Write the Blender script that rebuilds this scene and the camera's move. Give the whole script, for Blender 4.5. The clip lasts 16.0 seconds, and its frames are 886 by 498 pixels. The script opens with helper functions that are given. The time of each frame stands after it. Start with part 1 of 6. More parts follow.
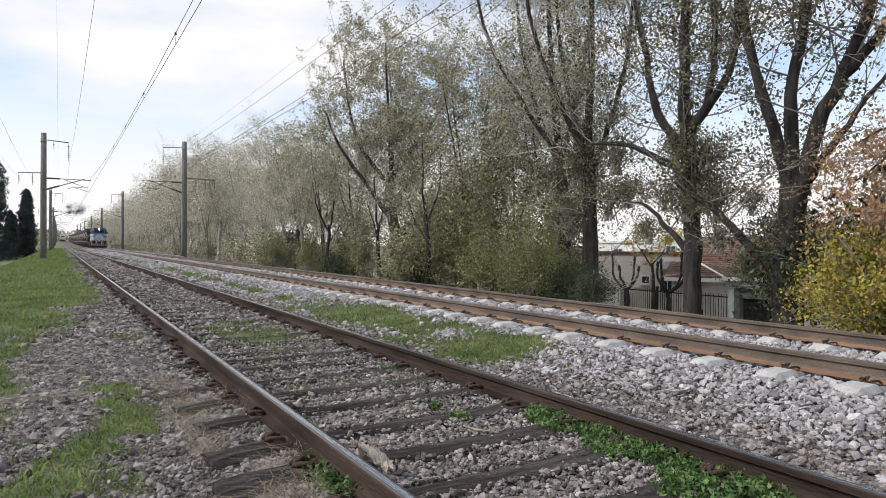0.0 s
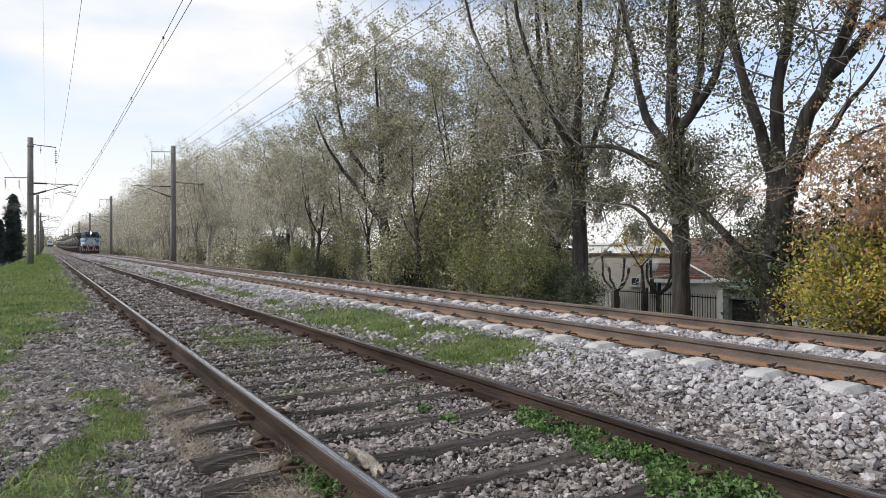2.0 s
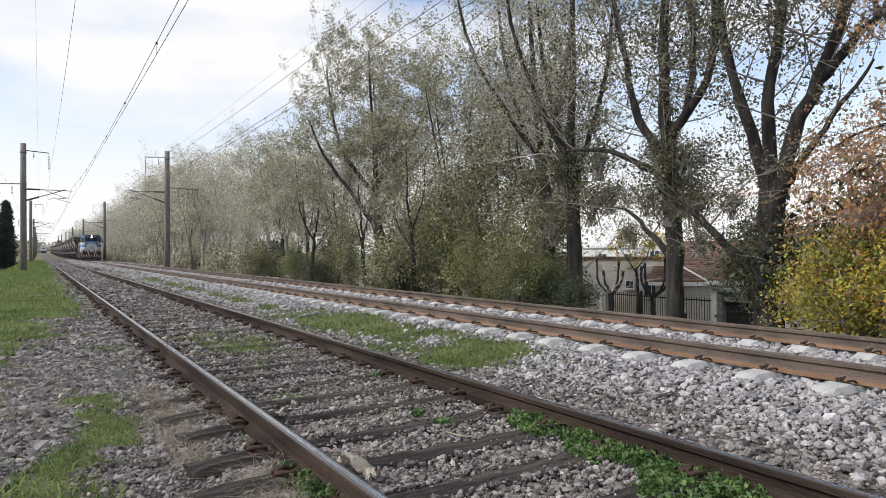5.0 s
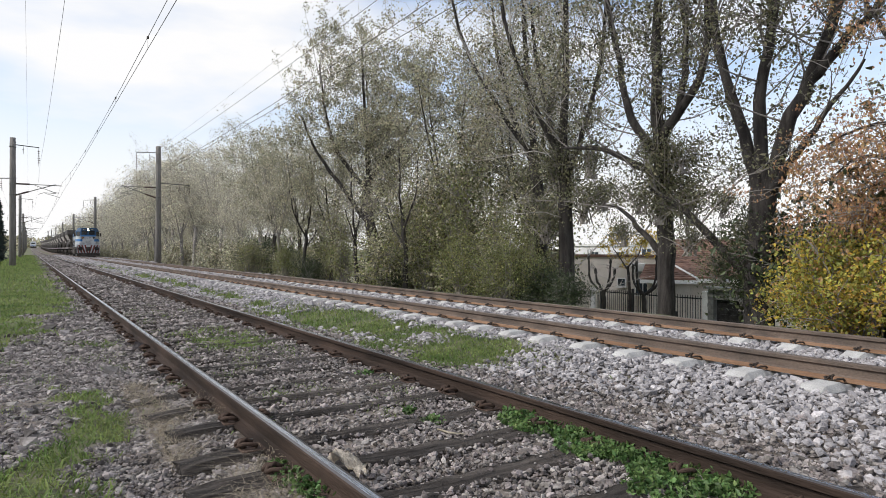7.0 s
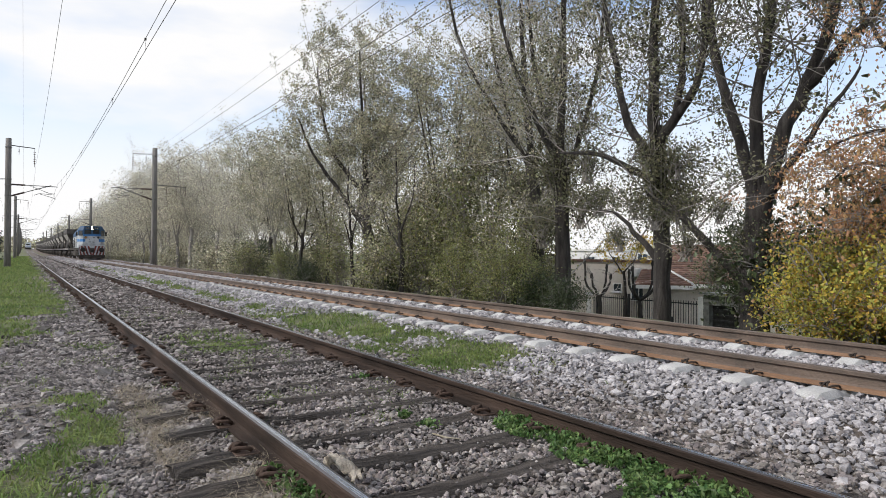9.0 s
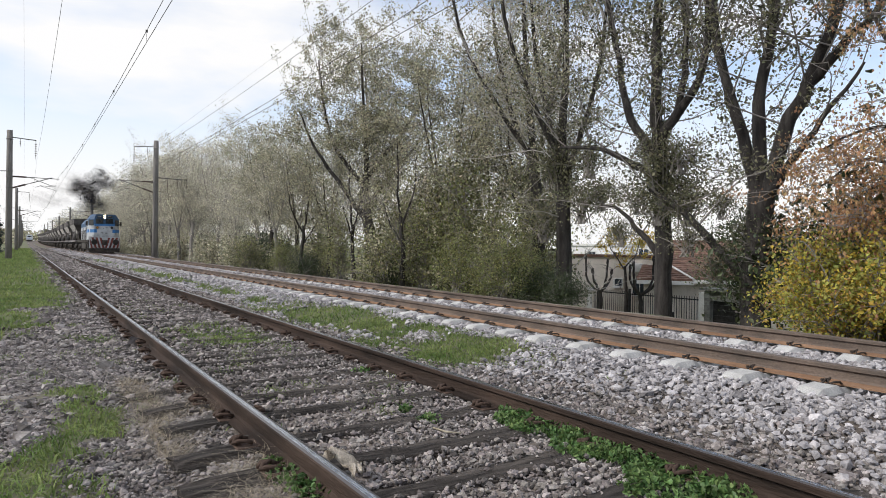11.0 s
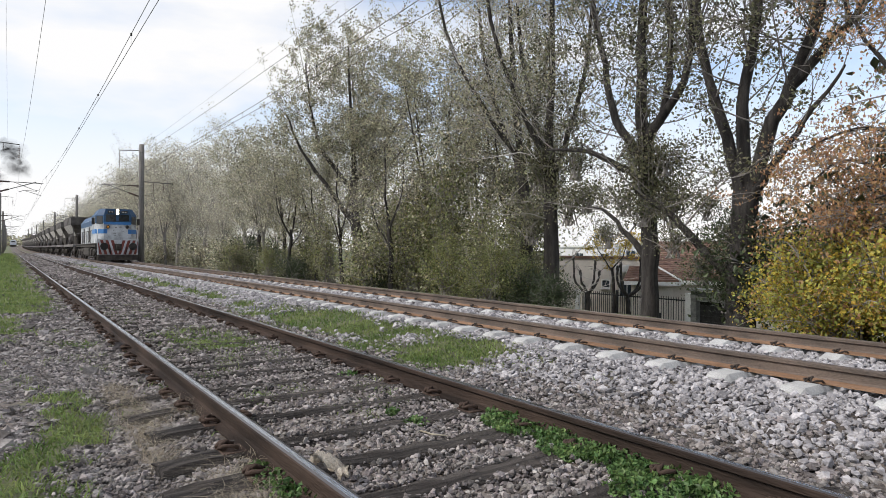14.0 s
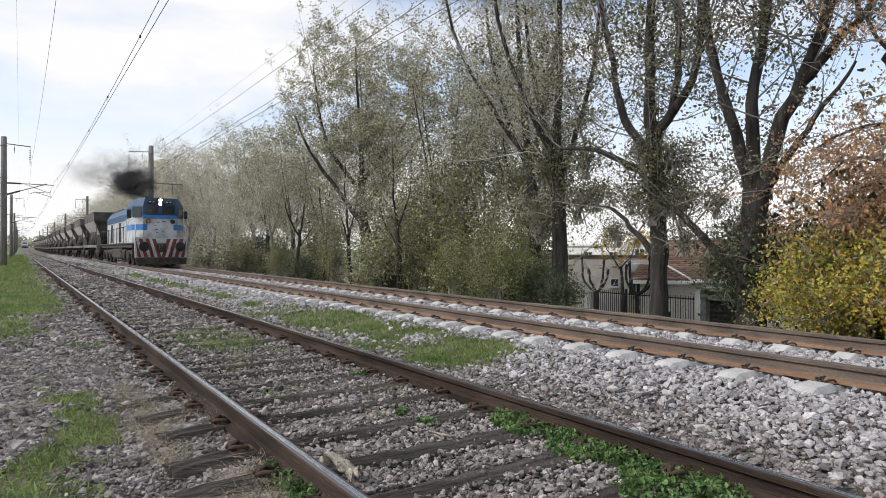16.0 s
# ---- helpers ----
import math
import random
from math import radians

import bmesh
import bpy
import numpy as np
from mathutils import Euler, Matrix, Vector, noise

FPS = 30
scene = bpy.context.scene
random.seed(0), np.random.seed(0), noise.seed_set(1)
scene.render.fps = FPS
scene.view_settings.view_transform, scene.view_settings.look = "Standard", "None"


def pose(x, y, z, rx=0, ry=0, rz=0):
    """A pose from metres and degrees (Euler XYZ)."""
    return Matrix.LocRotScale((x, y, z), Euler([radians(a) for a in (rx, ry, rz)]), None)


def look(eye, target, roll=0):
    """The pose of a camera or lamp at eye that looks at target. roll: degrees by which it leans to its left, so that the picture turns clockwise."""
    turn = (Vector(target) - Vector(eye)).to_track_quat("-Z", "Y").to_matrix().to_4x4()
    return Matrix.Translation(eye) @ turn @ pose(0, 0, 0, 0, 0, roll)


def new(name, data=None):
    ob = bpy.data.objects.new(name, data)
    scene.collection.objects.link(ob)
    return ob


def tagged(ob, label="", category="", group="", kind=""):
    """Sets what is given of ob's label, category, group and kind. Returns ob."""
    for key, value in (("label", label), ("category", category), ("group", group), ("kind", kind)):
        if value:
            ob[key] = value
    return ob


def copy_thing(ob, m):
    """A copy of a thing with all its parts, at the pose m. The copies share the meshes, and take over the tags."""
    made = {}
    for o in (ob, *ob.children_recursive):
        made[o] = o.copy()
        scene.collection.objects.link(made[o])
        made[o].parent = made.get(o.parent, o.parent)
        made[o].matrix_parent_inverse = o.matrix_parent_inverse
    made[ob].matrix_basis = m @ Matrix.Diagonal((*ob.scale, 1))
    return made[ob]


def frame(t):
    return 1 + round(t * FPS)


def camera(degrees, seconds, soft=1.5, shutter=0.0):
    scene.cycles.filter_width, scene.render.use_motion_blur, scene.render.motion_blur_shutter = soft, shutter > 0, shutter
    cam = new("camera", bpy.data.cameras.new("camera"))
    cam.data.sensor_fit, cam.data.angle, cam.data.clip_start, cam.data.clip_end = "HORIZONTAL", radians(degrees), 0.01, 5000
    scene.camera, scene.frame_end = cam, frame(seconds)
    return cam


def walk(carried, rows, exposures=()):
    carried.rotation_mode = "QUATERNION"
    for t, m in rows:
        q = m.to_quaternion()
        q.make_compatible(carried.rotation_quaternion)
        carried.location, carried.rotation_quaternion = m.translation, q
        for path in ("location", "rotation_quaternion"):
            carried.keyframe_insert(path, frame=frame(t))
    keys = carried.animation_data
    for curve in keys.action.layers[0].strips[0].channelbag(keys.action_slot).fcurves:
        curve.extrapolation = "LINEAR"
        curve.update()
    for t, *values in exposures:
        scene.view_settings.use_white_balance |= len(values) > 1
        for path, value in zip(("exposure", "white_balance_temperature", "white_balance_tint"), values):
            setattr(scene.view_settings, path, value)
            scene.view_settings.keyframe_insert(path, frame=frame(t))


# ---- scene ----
# camera and its way: seconds, eye x y z, yaw to the right of the track, pitch up, lean
PATH = [
    (0.0, -0.029, 0.038, 1.186, 30.54, -0.29, 0.41),
    (0.5, -0.030, 0.045, 1.184, 30.92, -0.26, 0.46),
    (1.0, -0.027, 0.041, 1.183, 30.93, -0.29, 0.23),
    (1.5, -0.024, 0.033, 1.187, 30.99, -0.15, 0.26),
    (2.0, -0.023, 0.019, 1.189, 31.35, -0.03, 0.05),
    (2.5, -0.019, 0.002, 1.190, 31.50, 0.12, -0.14),
    (3.0, -0.018, -0.005, 1.187, 31.79, 0.27, -0.17),
    (3.5, -0.014, -0.001, 1.186, 31.82, 0.27, -0.31),
    (4.0, -0.015, -0.004, 1.186, 31.79, 0.40, -0.33),
    (6.5, -0.016, -0.004, 1.185, 32.02, 0.15, 0.08),
    (7.0, -0.011, -0.002, 1.187, 32.44, 0.08, 0.03),
    (7.5, -0.009, 0.001, 1.192, 32.69, 0.14, 0.30),
    (8.0, -0.010, 0.002, 1.191, 32.74, 0.37, 0.32),
    (8.5, -0.009, 0.002, 1.191, 32.71, 0.45, 0.33),
    (9.0, -0.010, 0.005, 1.188, 32.76, 0.42, 0.42),
    (11.5, -0.006, 0.017, 1.188, 32.70, -0.16, 0.76),
    (12.0, -0.008, 0.014, 1.189, 32.89, -0.16, 0.73),
    (12.5, -0.007, 0.005, 1.192, 32.94, -0.06, 0.50),
    (13.0, -0.003, 0.006, 1.191, 33.17, 0.09, 0.25),
    (13.5, -0.002, -0.002, 1.194, 33.37, 0.13, 0.37),
    (14.0, 0.002, -0.004, 1.191, 33.69, 0.14, 0.35),
    (14.5, 0.001, -0.001, 1.193, 33.87, 0.11, 0.39),
    (15.0, -0.000, -0.001, 1.193, 33.80, -0.02, 0.44),
    (15.5, -0.002, -0.000, 1.191, 33.38, -0.07, 0.42),
    (16.0, 0.000, 0.000, 1.197, 32.98, 0.08, 0.09),
]


def eye_pose(x, y, z, yaw, pitch, lean):
    d = Vector((math.sin(radians(yaw)) * math.cos(radians(pitch)), math.cos(radians(yaw)) * math.cos(radians(pitch)), math.sin(radians(pitch))))
    e = Vector((x, y, z))
    return look(e, e + d, lean)


cam = camera(68.43, 16.0, soft=0.5)
walk(cam, [(r[0], eye_pose(*r[1:])) for r in PATH])

# ---------------------------------------------------------------- light
SUN_EL, SUN_AZ = 38.0, -75.0
world = bpy.data.worlds.new("hazy_autumn_sky")
scene.world = world
world.use_nodes = True
wn, wl = world.node_tree.nodes, world.node_tree.links
wn.clear()
w_out = wn.new("ShaderNodeOutputWorld")
w_bg = wn.new("ShaderNodeBackground")
w_sky = wn.new("ShaderNodeTexSky")
w_sky.sky_type, w_sky.sun_disc = "NISHITA", False
w_sky.sun_elevation, w_sky.sun_rotation = radians(SUN_EL), radians(SUN_AZ)
w_sky.air_density, w_sky.dust_density, w_sky.ozone_density = 1.0, 0.7, 1.5
w_co = wn.new("ShaderNodeTexCoord")
w_map = wn.new("ShaderNodeMapping")
w_map.inputs["Scale"].default_value = (1.0, 1.0, 3.2)
w_map.inputs["Location"].default_value = (3.1, 1.7, 0.4)
w_noise = wn.new("ShaderNodeTexNoise")
w_noise.inputs["Scale"].default_value, w_noise.inputs["Detail"].default_value = 2.1, 6.0
w_ramp = wn.new("ShaderNodeMapRange")
w_ramp.inputs["From Min"].default_value, w_ramp.inputs["From Max"].default_value = 0.38, 0.64
w_ramp.inputs["To Min"].default_value, w_ramp.inputs["To Max"].default_value = 0.2, 1.0
w_sep = wn.new("ShaderNodeSeparateXYZ")
w_low = wn.new("ShaderNodeMapRange")
w_low.inputs["From Min"].default_value, w_low.inputs["From Max"].default_value = 0.34, 0.08
w_max = wn.new("ShaderNodeMath")
w_max.operation = "MAXIMUM"
w_gain = wn.new("ShaderNodeMix")
w_gain.data_type, w_gain.blend_type = "RGBA", "MULTIPLY"
w_gain.inputs["Factor"].default_value = 1.0
w_gain.inputs["B"].default_value = (0.175, 0.192, 0.21, 1)
w_mix = wn.new("ShaderNodeMix")
w_mix.data_type = "RGBA"
w_mix.inputs["B"].default_value = (1.0, 0.995, 1.0, 1)
wl.new(w_co.outputs["Generated"], w_map.inputs["Vector"])
wl.new(w_map.outputs["Vector"], w_noise.inputs["Vector"])
wl.new(w_noise.outputs["Fac"], w_ramp.inputs["Value"])
wl.new(w_co.outputs["Generated"], w_sep.inputs["Vector"])
wl.new(w_sep.outputs["Z"], w_low.inputs["Value"])
wl.new(w_ramp.outputs["Result"], w_max.inputs[0])
wl.new(w_low.outputs["Result"], w_max.inputs[1])
wl.new(w_sky.outputs["Color"], w_gain.inputs["A"])
wl.new(w_max.outputs["Value"], w_mix.inputs["Factor"])
wl.new(w_gain.outputs["Result"], w_mix.inputs["A"])
wl.new(w_mix.outputs["Result"], w_bg.inputs["Color"])
w_bg.inputs["Strength"].default_value = 1.0
wl.new(w_bg.outputs["Background"], w_out.inputs["Surface"])

sun = new("sun", bpy.data.lights.new("sun", "SUN"))
sun.data.energy, sun.data.angle, sun.data.color = 3.1, radians(9), (1.0, 0.93, 0.84)
s_dir = Vector((math.sin(radians(SUN_AZ)) * math.cos(radians(SUN_EL)), math.cos(radians(SUN_AZ)) * math.cos(radians(SUN_EL)), math.sin(radians(SUN_EL))))
sun.matrix_world = look(s_dir * 60, (0, 0, 0))
scene.view_settings.exposure = 0.0


# ---------------------------------------------------------------- materials
def mat(name, c1, c2, scale=4.0, rough=0.8, metal=0.0, bump=0.3, fine=60.0, island=0.0, each=0.0, leafy=0.0, spec=0.4, c3=None, stretch=(1, 1, 1), bumpd=0.02, low=0.35, high=0.65):
    m = bpy.data.materials.new(name)
    m.use_nodes = True
    n, l = m.node_tree.nodes, m.node_tree.links
    b = n["Principled BSDF"]
    out = n["Material Output"]
    co = n.new("ShaderNodeTexCoord")
    mp = n.new("ShaderNodeMapping")
    mp.inputs["Scale"].default_value = stretch
    l.new(co.outputs["Object"], mp.inputs["Vector"])
    big, small = n.new("ShaderNodeTexNoise"), n.new("ShaderNodeTexNoise")
    big.inputs["Scale"].default_value, big.inputs["Detail"].default_value = scale, 5
    small.inputs["Scale"].default_value, small.inputs["Detail"].default_value = fine, 4
    l.new(mp.outputs["Vector"], big.inputs["Vector"])
    l.new(mp.outputs["Vector"], small.inputs["Vector"])
    ramp = n.new("ShaderNodeValToRGB")
    ramp.color_ramp.elements[0].position, ramp.color_ramp.elements[0].color = low, (*c1, 1)
    ramp.color_ramp.elements[1].position, ramp.color_ramp.elements[1].color = high, (*c2, 1)
    if c3:
        e = ramp.color_ramp.elements.new(min(1.0, high + 0.12))
        e.color = (*c3, 1)
    l.new(big.outputs["Fac"], ramp.inputs["Fac"])
    col = ramp.outputs["Color"]
    hsv = n.new("ShaderNodeHueSaturation")
    val = n.new("ShaderNodeMapRange")
    val.inputs["From Min"].default_value, val.inputs["From Max"].default_value = 0.3, 0.7
    val.inputs["To Min"].default_value, val.inputs["To Max"].default_value = 0.82, 1.18
    l.new(small.outputs["Fac"], val.inputs["Value"])
    v = val.outputs["Result"]
    for amount, node, socket in ((island, "ShaderNodeNewGeometry", "Random Per Island"), (each, "ShaderNodeObjectInfo", "Random")):
        if amount:
            g = n.new(node)
            mr = n.new("ShaderNodeMapRange")
            mr.inputs["To Min"].default_value, mr.inputs["To Max"].default_value = 1 - amount, 1 + amount
            mu = n.new("ShaderNodeMath")
            mu.operation = "MULTIPLY"
            l.new(g.outputs[socket], mr.inputs["Value"])
            l.new(mr.outputs["Result"], mu.inputs[0])
            l.new(v, mu.inputs[1])
            v = mu.outputs["Value"]
            if node == "ShaderNodeNewGeometry":
                hr = n.new("ShaderNodeMapRange")
                hr.inputs["To Min"].default_value, hr.inputs["To Max"].default_value = 0.5 - 0.05 * amount, 0.5 + 0.05 * amount
                fr = n.new("ShaderNodeMath")
                fr.operation = "FRACT"
                k = n.new("ShaderNodeMath")
                k.operation, k.inputs[1].default_value = "MULTIPLY", 17.31
                l.new(g.outputs[socket], k.inputs[0])
                l.new(k.outputs["Value"], fr.inputs[0])
                l.new(fr.outputs["Value"], hr.inputs["Value"])
                l.new(hr.outputs["Result"], hsv.inputs["Hue"])
    l.new(v, hsv.inputs["Value"])
    l.new(col, hsv.inputs["Color"])
    l.new(hsv.outputs["Color"], b.inputs["Base Color"])
    rr = n.new("ShaderNodeMapRange")
    rr.inputs["To Min"].default_value, rr.inputs["To Max"].default_value = max(0.02, rough - 0.12), min(1, rough + 0.12)
    l.new(small.outputs["Fac"], rr.inputs["Value"])
    l.new(rr.outputs["Result"], b.inputs["Roughness"])
    b.inputs["Metallic"].default_value = metal
    b.inputs["Specular IOR Level"].default_value = spec
    if bump:
        bp = n.new("ShaderNodeBump")
        bp.inputs["Strength"].default_value, bp.inputs["Distance"].default_value = bump, bumpd
        l.new(small.outputs["Fac"], bp.inputs["Height"])
        l.new(bp.outputs["Normal"], b.inputs["Normal"])
    if leafy:
        tr = n.new("ShaderNodeBsdfTranslucent")
        l.new(hsv.outputs["Color"], tr.inputs["Color"])
        mx = n.new("ShaderNodeMixShader")
        mx.inputs["Fac"].default_value = leafy
        l.new(b.outputs["BSDF"], mx.inputs[1])
        l.new(tr.outputs["BSDF"], mx.inputs[2])
        l.new(mx.outputs["Shader"], out.inputs["Surface"])
    return m


def ground_mat():
    """Gravelly dirt and short turf, mixed by the attribute "turf"."""
    m = mat("ground_earth", (0.095, 0.078, 0.065), (0.19, 0.162, 0.142), 1.7, 0.95, 0, 0.6, 70)
    n, l = m.node_tree.nodes, m.node_tree.links
    b = n["Principled BSDF"]
    src = b.inputs["Base Color"].links[0].from_socket
    at = n.new("ShaderNodeAttribute")
    at.attribute_name = "turf"
    tn = n.new("ShaderNodeTexNoise")
    tn.inputs["Scale"].default_value, tn.inputs["Detail"].default_value = 3.0, 8
    co = n.new("ShaderNodeTexCoord")
    l.new(co.outputs["Object"], tn.inputs["Vector"])
    tr = n.new("ShaderNodeValToRGB")
    tr.color_ramp.elements[0].position, tr.color_ramp.elements[0].color = 0.3, (0.060, 0.090, 0.025, 1)
    tr.color_ramp.elements[1].position, tr.color_ramp.elements[1].color = 0.72, (0.165, 0.190, 0.070, 1)
    l.new(tn.outputs["Fac"], tr.inputs["Fac"])
    mx = n.new("ShaderNodeMix")
    mx.data_type = "RGBA"
    patch = n.new("ShaderNodeTexNoise")
    patch.inputs["Scale"].default_value, patch.inputs["Detail"].default_value = 14.0, 6
    l.new(co.outputs["Object"], patch.inputs["Vector"])
    pr = n.new("ShaderNodeMapRange")
    pr.inputs["From Min"].default_value, pr.inputs["From Max"].default_value = 0.40, 0.56
    pr.inputs["To Min"].default_value, pr.inputs["To Max"].default_value = 0.25, 1.0
    l.new(patch.outputs["Fac"], pr.inputs["Value"])
    pm = n.new("ShaderNodeMath")
    pm.operation = "MULTIPLY"
    l.new(at.outputs["Fac"], pm.inputs[0])
    l.new(pr.outputs["Result"], pm.inputs[1])
    l.new(pm.outputs["Value"], mx.inputs["Factor"])
    l.new(src, mx.inputs["A"])
    l.new(tr.outputs["Color"], mx.inputs["B"])
    l.new(mx.outputs["Result"], b.inputs["Base Color"])
    return m


def smoke_mat(name, col, alpha):
    m = bpy.data.materials.new(name)
    m.use_nodes = True
    n, l = m.node_tree.nodes, m.node_tree.links
    n.remove(n["Principled BSDF"])
    d, t, mx = n.new("ShaderNodeBsdfDiffuse"), n.new("ShaderNodeBsdfTransparent"), n.new("ShaderNodeMixShader")
    d.inputs["Color"].default_value = (*col, 1)
    a, q = n.new("ShaderNodeAttribute"), n.new("ShaderNodeMath")
    a.attribute_name = "soft"
    q.operation, q.use_clamp = "MULTIPLY", True
    q.inputs[1].default_value = alpha
    co, tn, mr, w = n.new("ShaderNodeTexCoord"), n.new("ShaderNodeTexNoise"), n.new("ShaderNodeMapRange"), n.new("ShaderNodeMath")
    tn.inputs["Scale"].default_value, tn.inputs["Detail"].default_value = 1.7, 5
    mr.inputs["From Min"].default_value, mr.inputs["From Max"].default_value = 0.34, 0.62
    mr.inputs["To Min"].default_value, mr.inputs["To Max"].default_value = 0.5, 1.1
    w.operation = "MULTIPLY"
    l.new(co.outputs["Object"], tn.inputs["Vector"])
    l.new(tn.outputs["Fac"], mr.inputs["Value"])
    l.new(mr.outputs["Result"], w.inputs[0])
    l.new(a.outputs["Fac"], w.inputs[1])
    l.new(w.outputs[0], q.inputs[0])
    l.new(q.outputs[0], mx.inputs["Fac"])
    l.new(t.outputs["BSDF"], mx.inputs[1])
    l.new(d.outputs["BSDF"], mx.inputs[2])
    l.new(mx.outputs["Shader"], n["Material Output"].inputs["Surface"])
    return m


def glow_mat(name, col, power):
    m = bpy.data.materials.new(name)
    m.use_nodes = True
    b = m.node_tree.nodes["Principled BSDF"]
    b.inputs["Base Color"].default_value = (*col, 1)
    b.inputs["Emission Color"].default_value = (*col, 1)
    b.inputs["Emission Strength"].default_value = power
    return m


def plain_glass(name, col):
    m = mat(name, col, tuple(c * 1.4 for c in col), 2, 0.08, 0, 0, 20, spec=0.6)
    return m


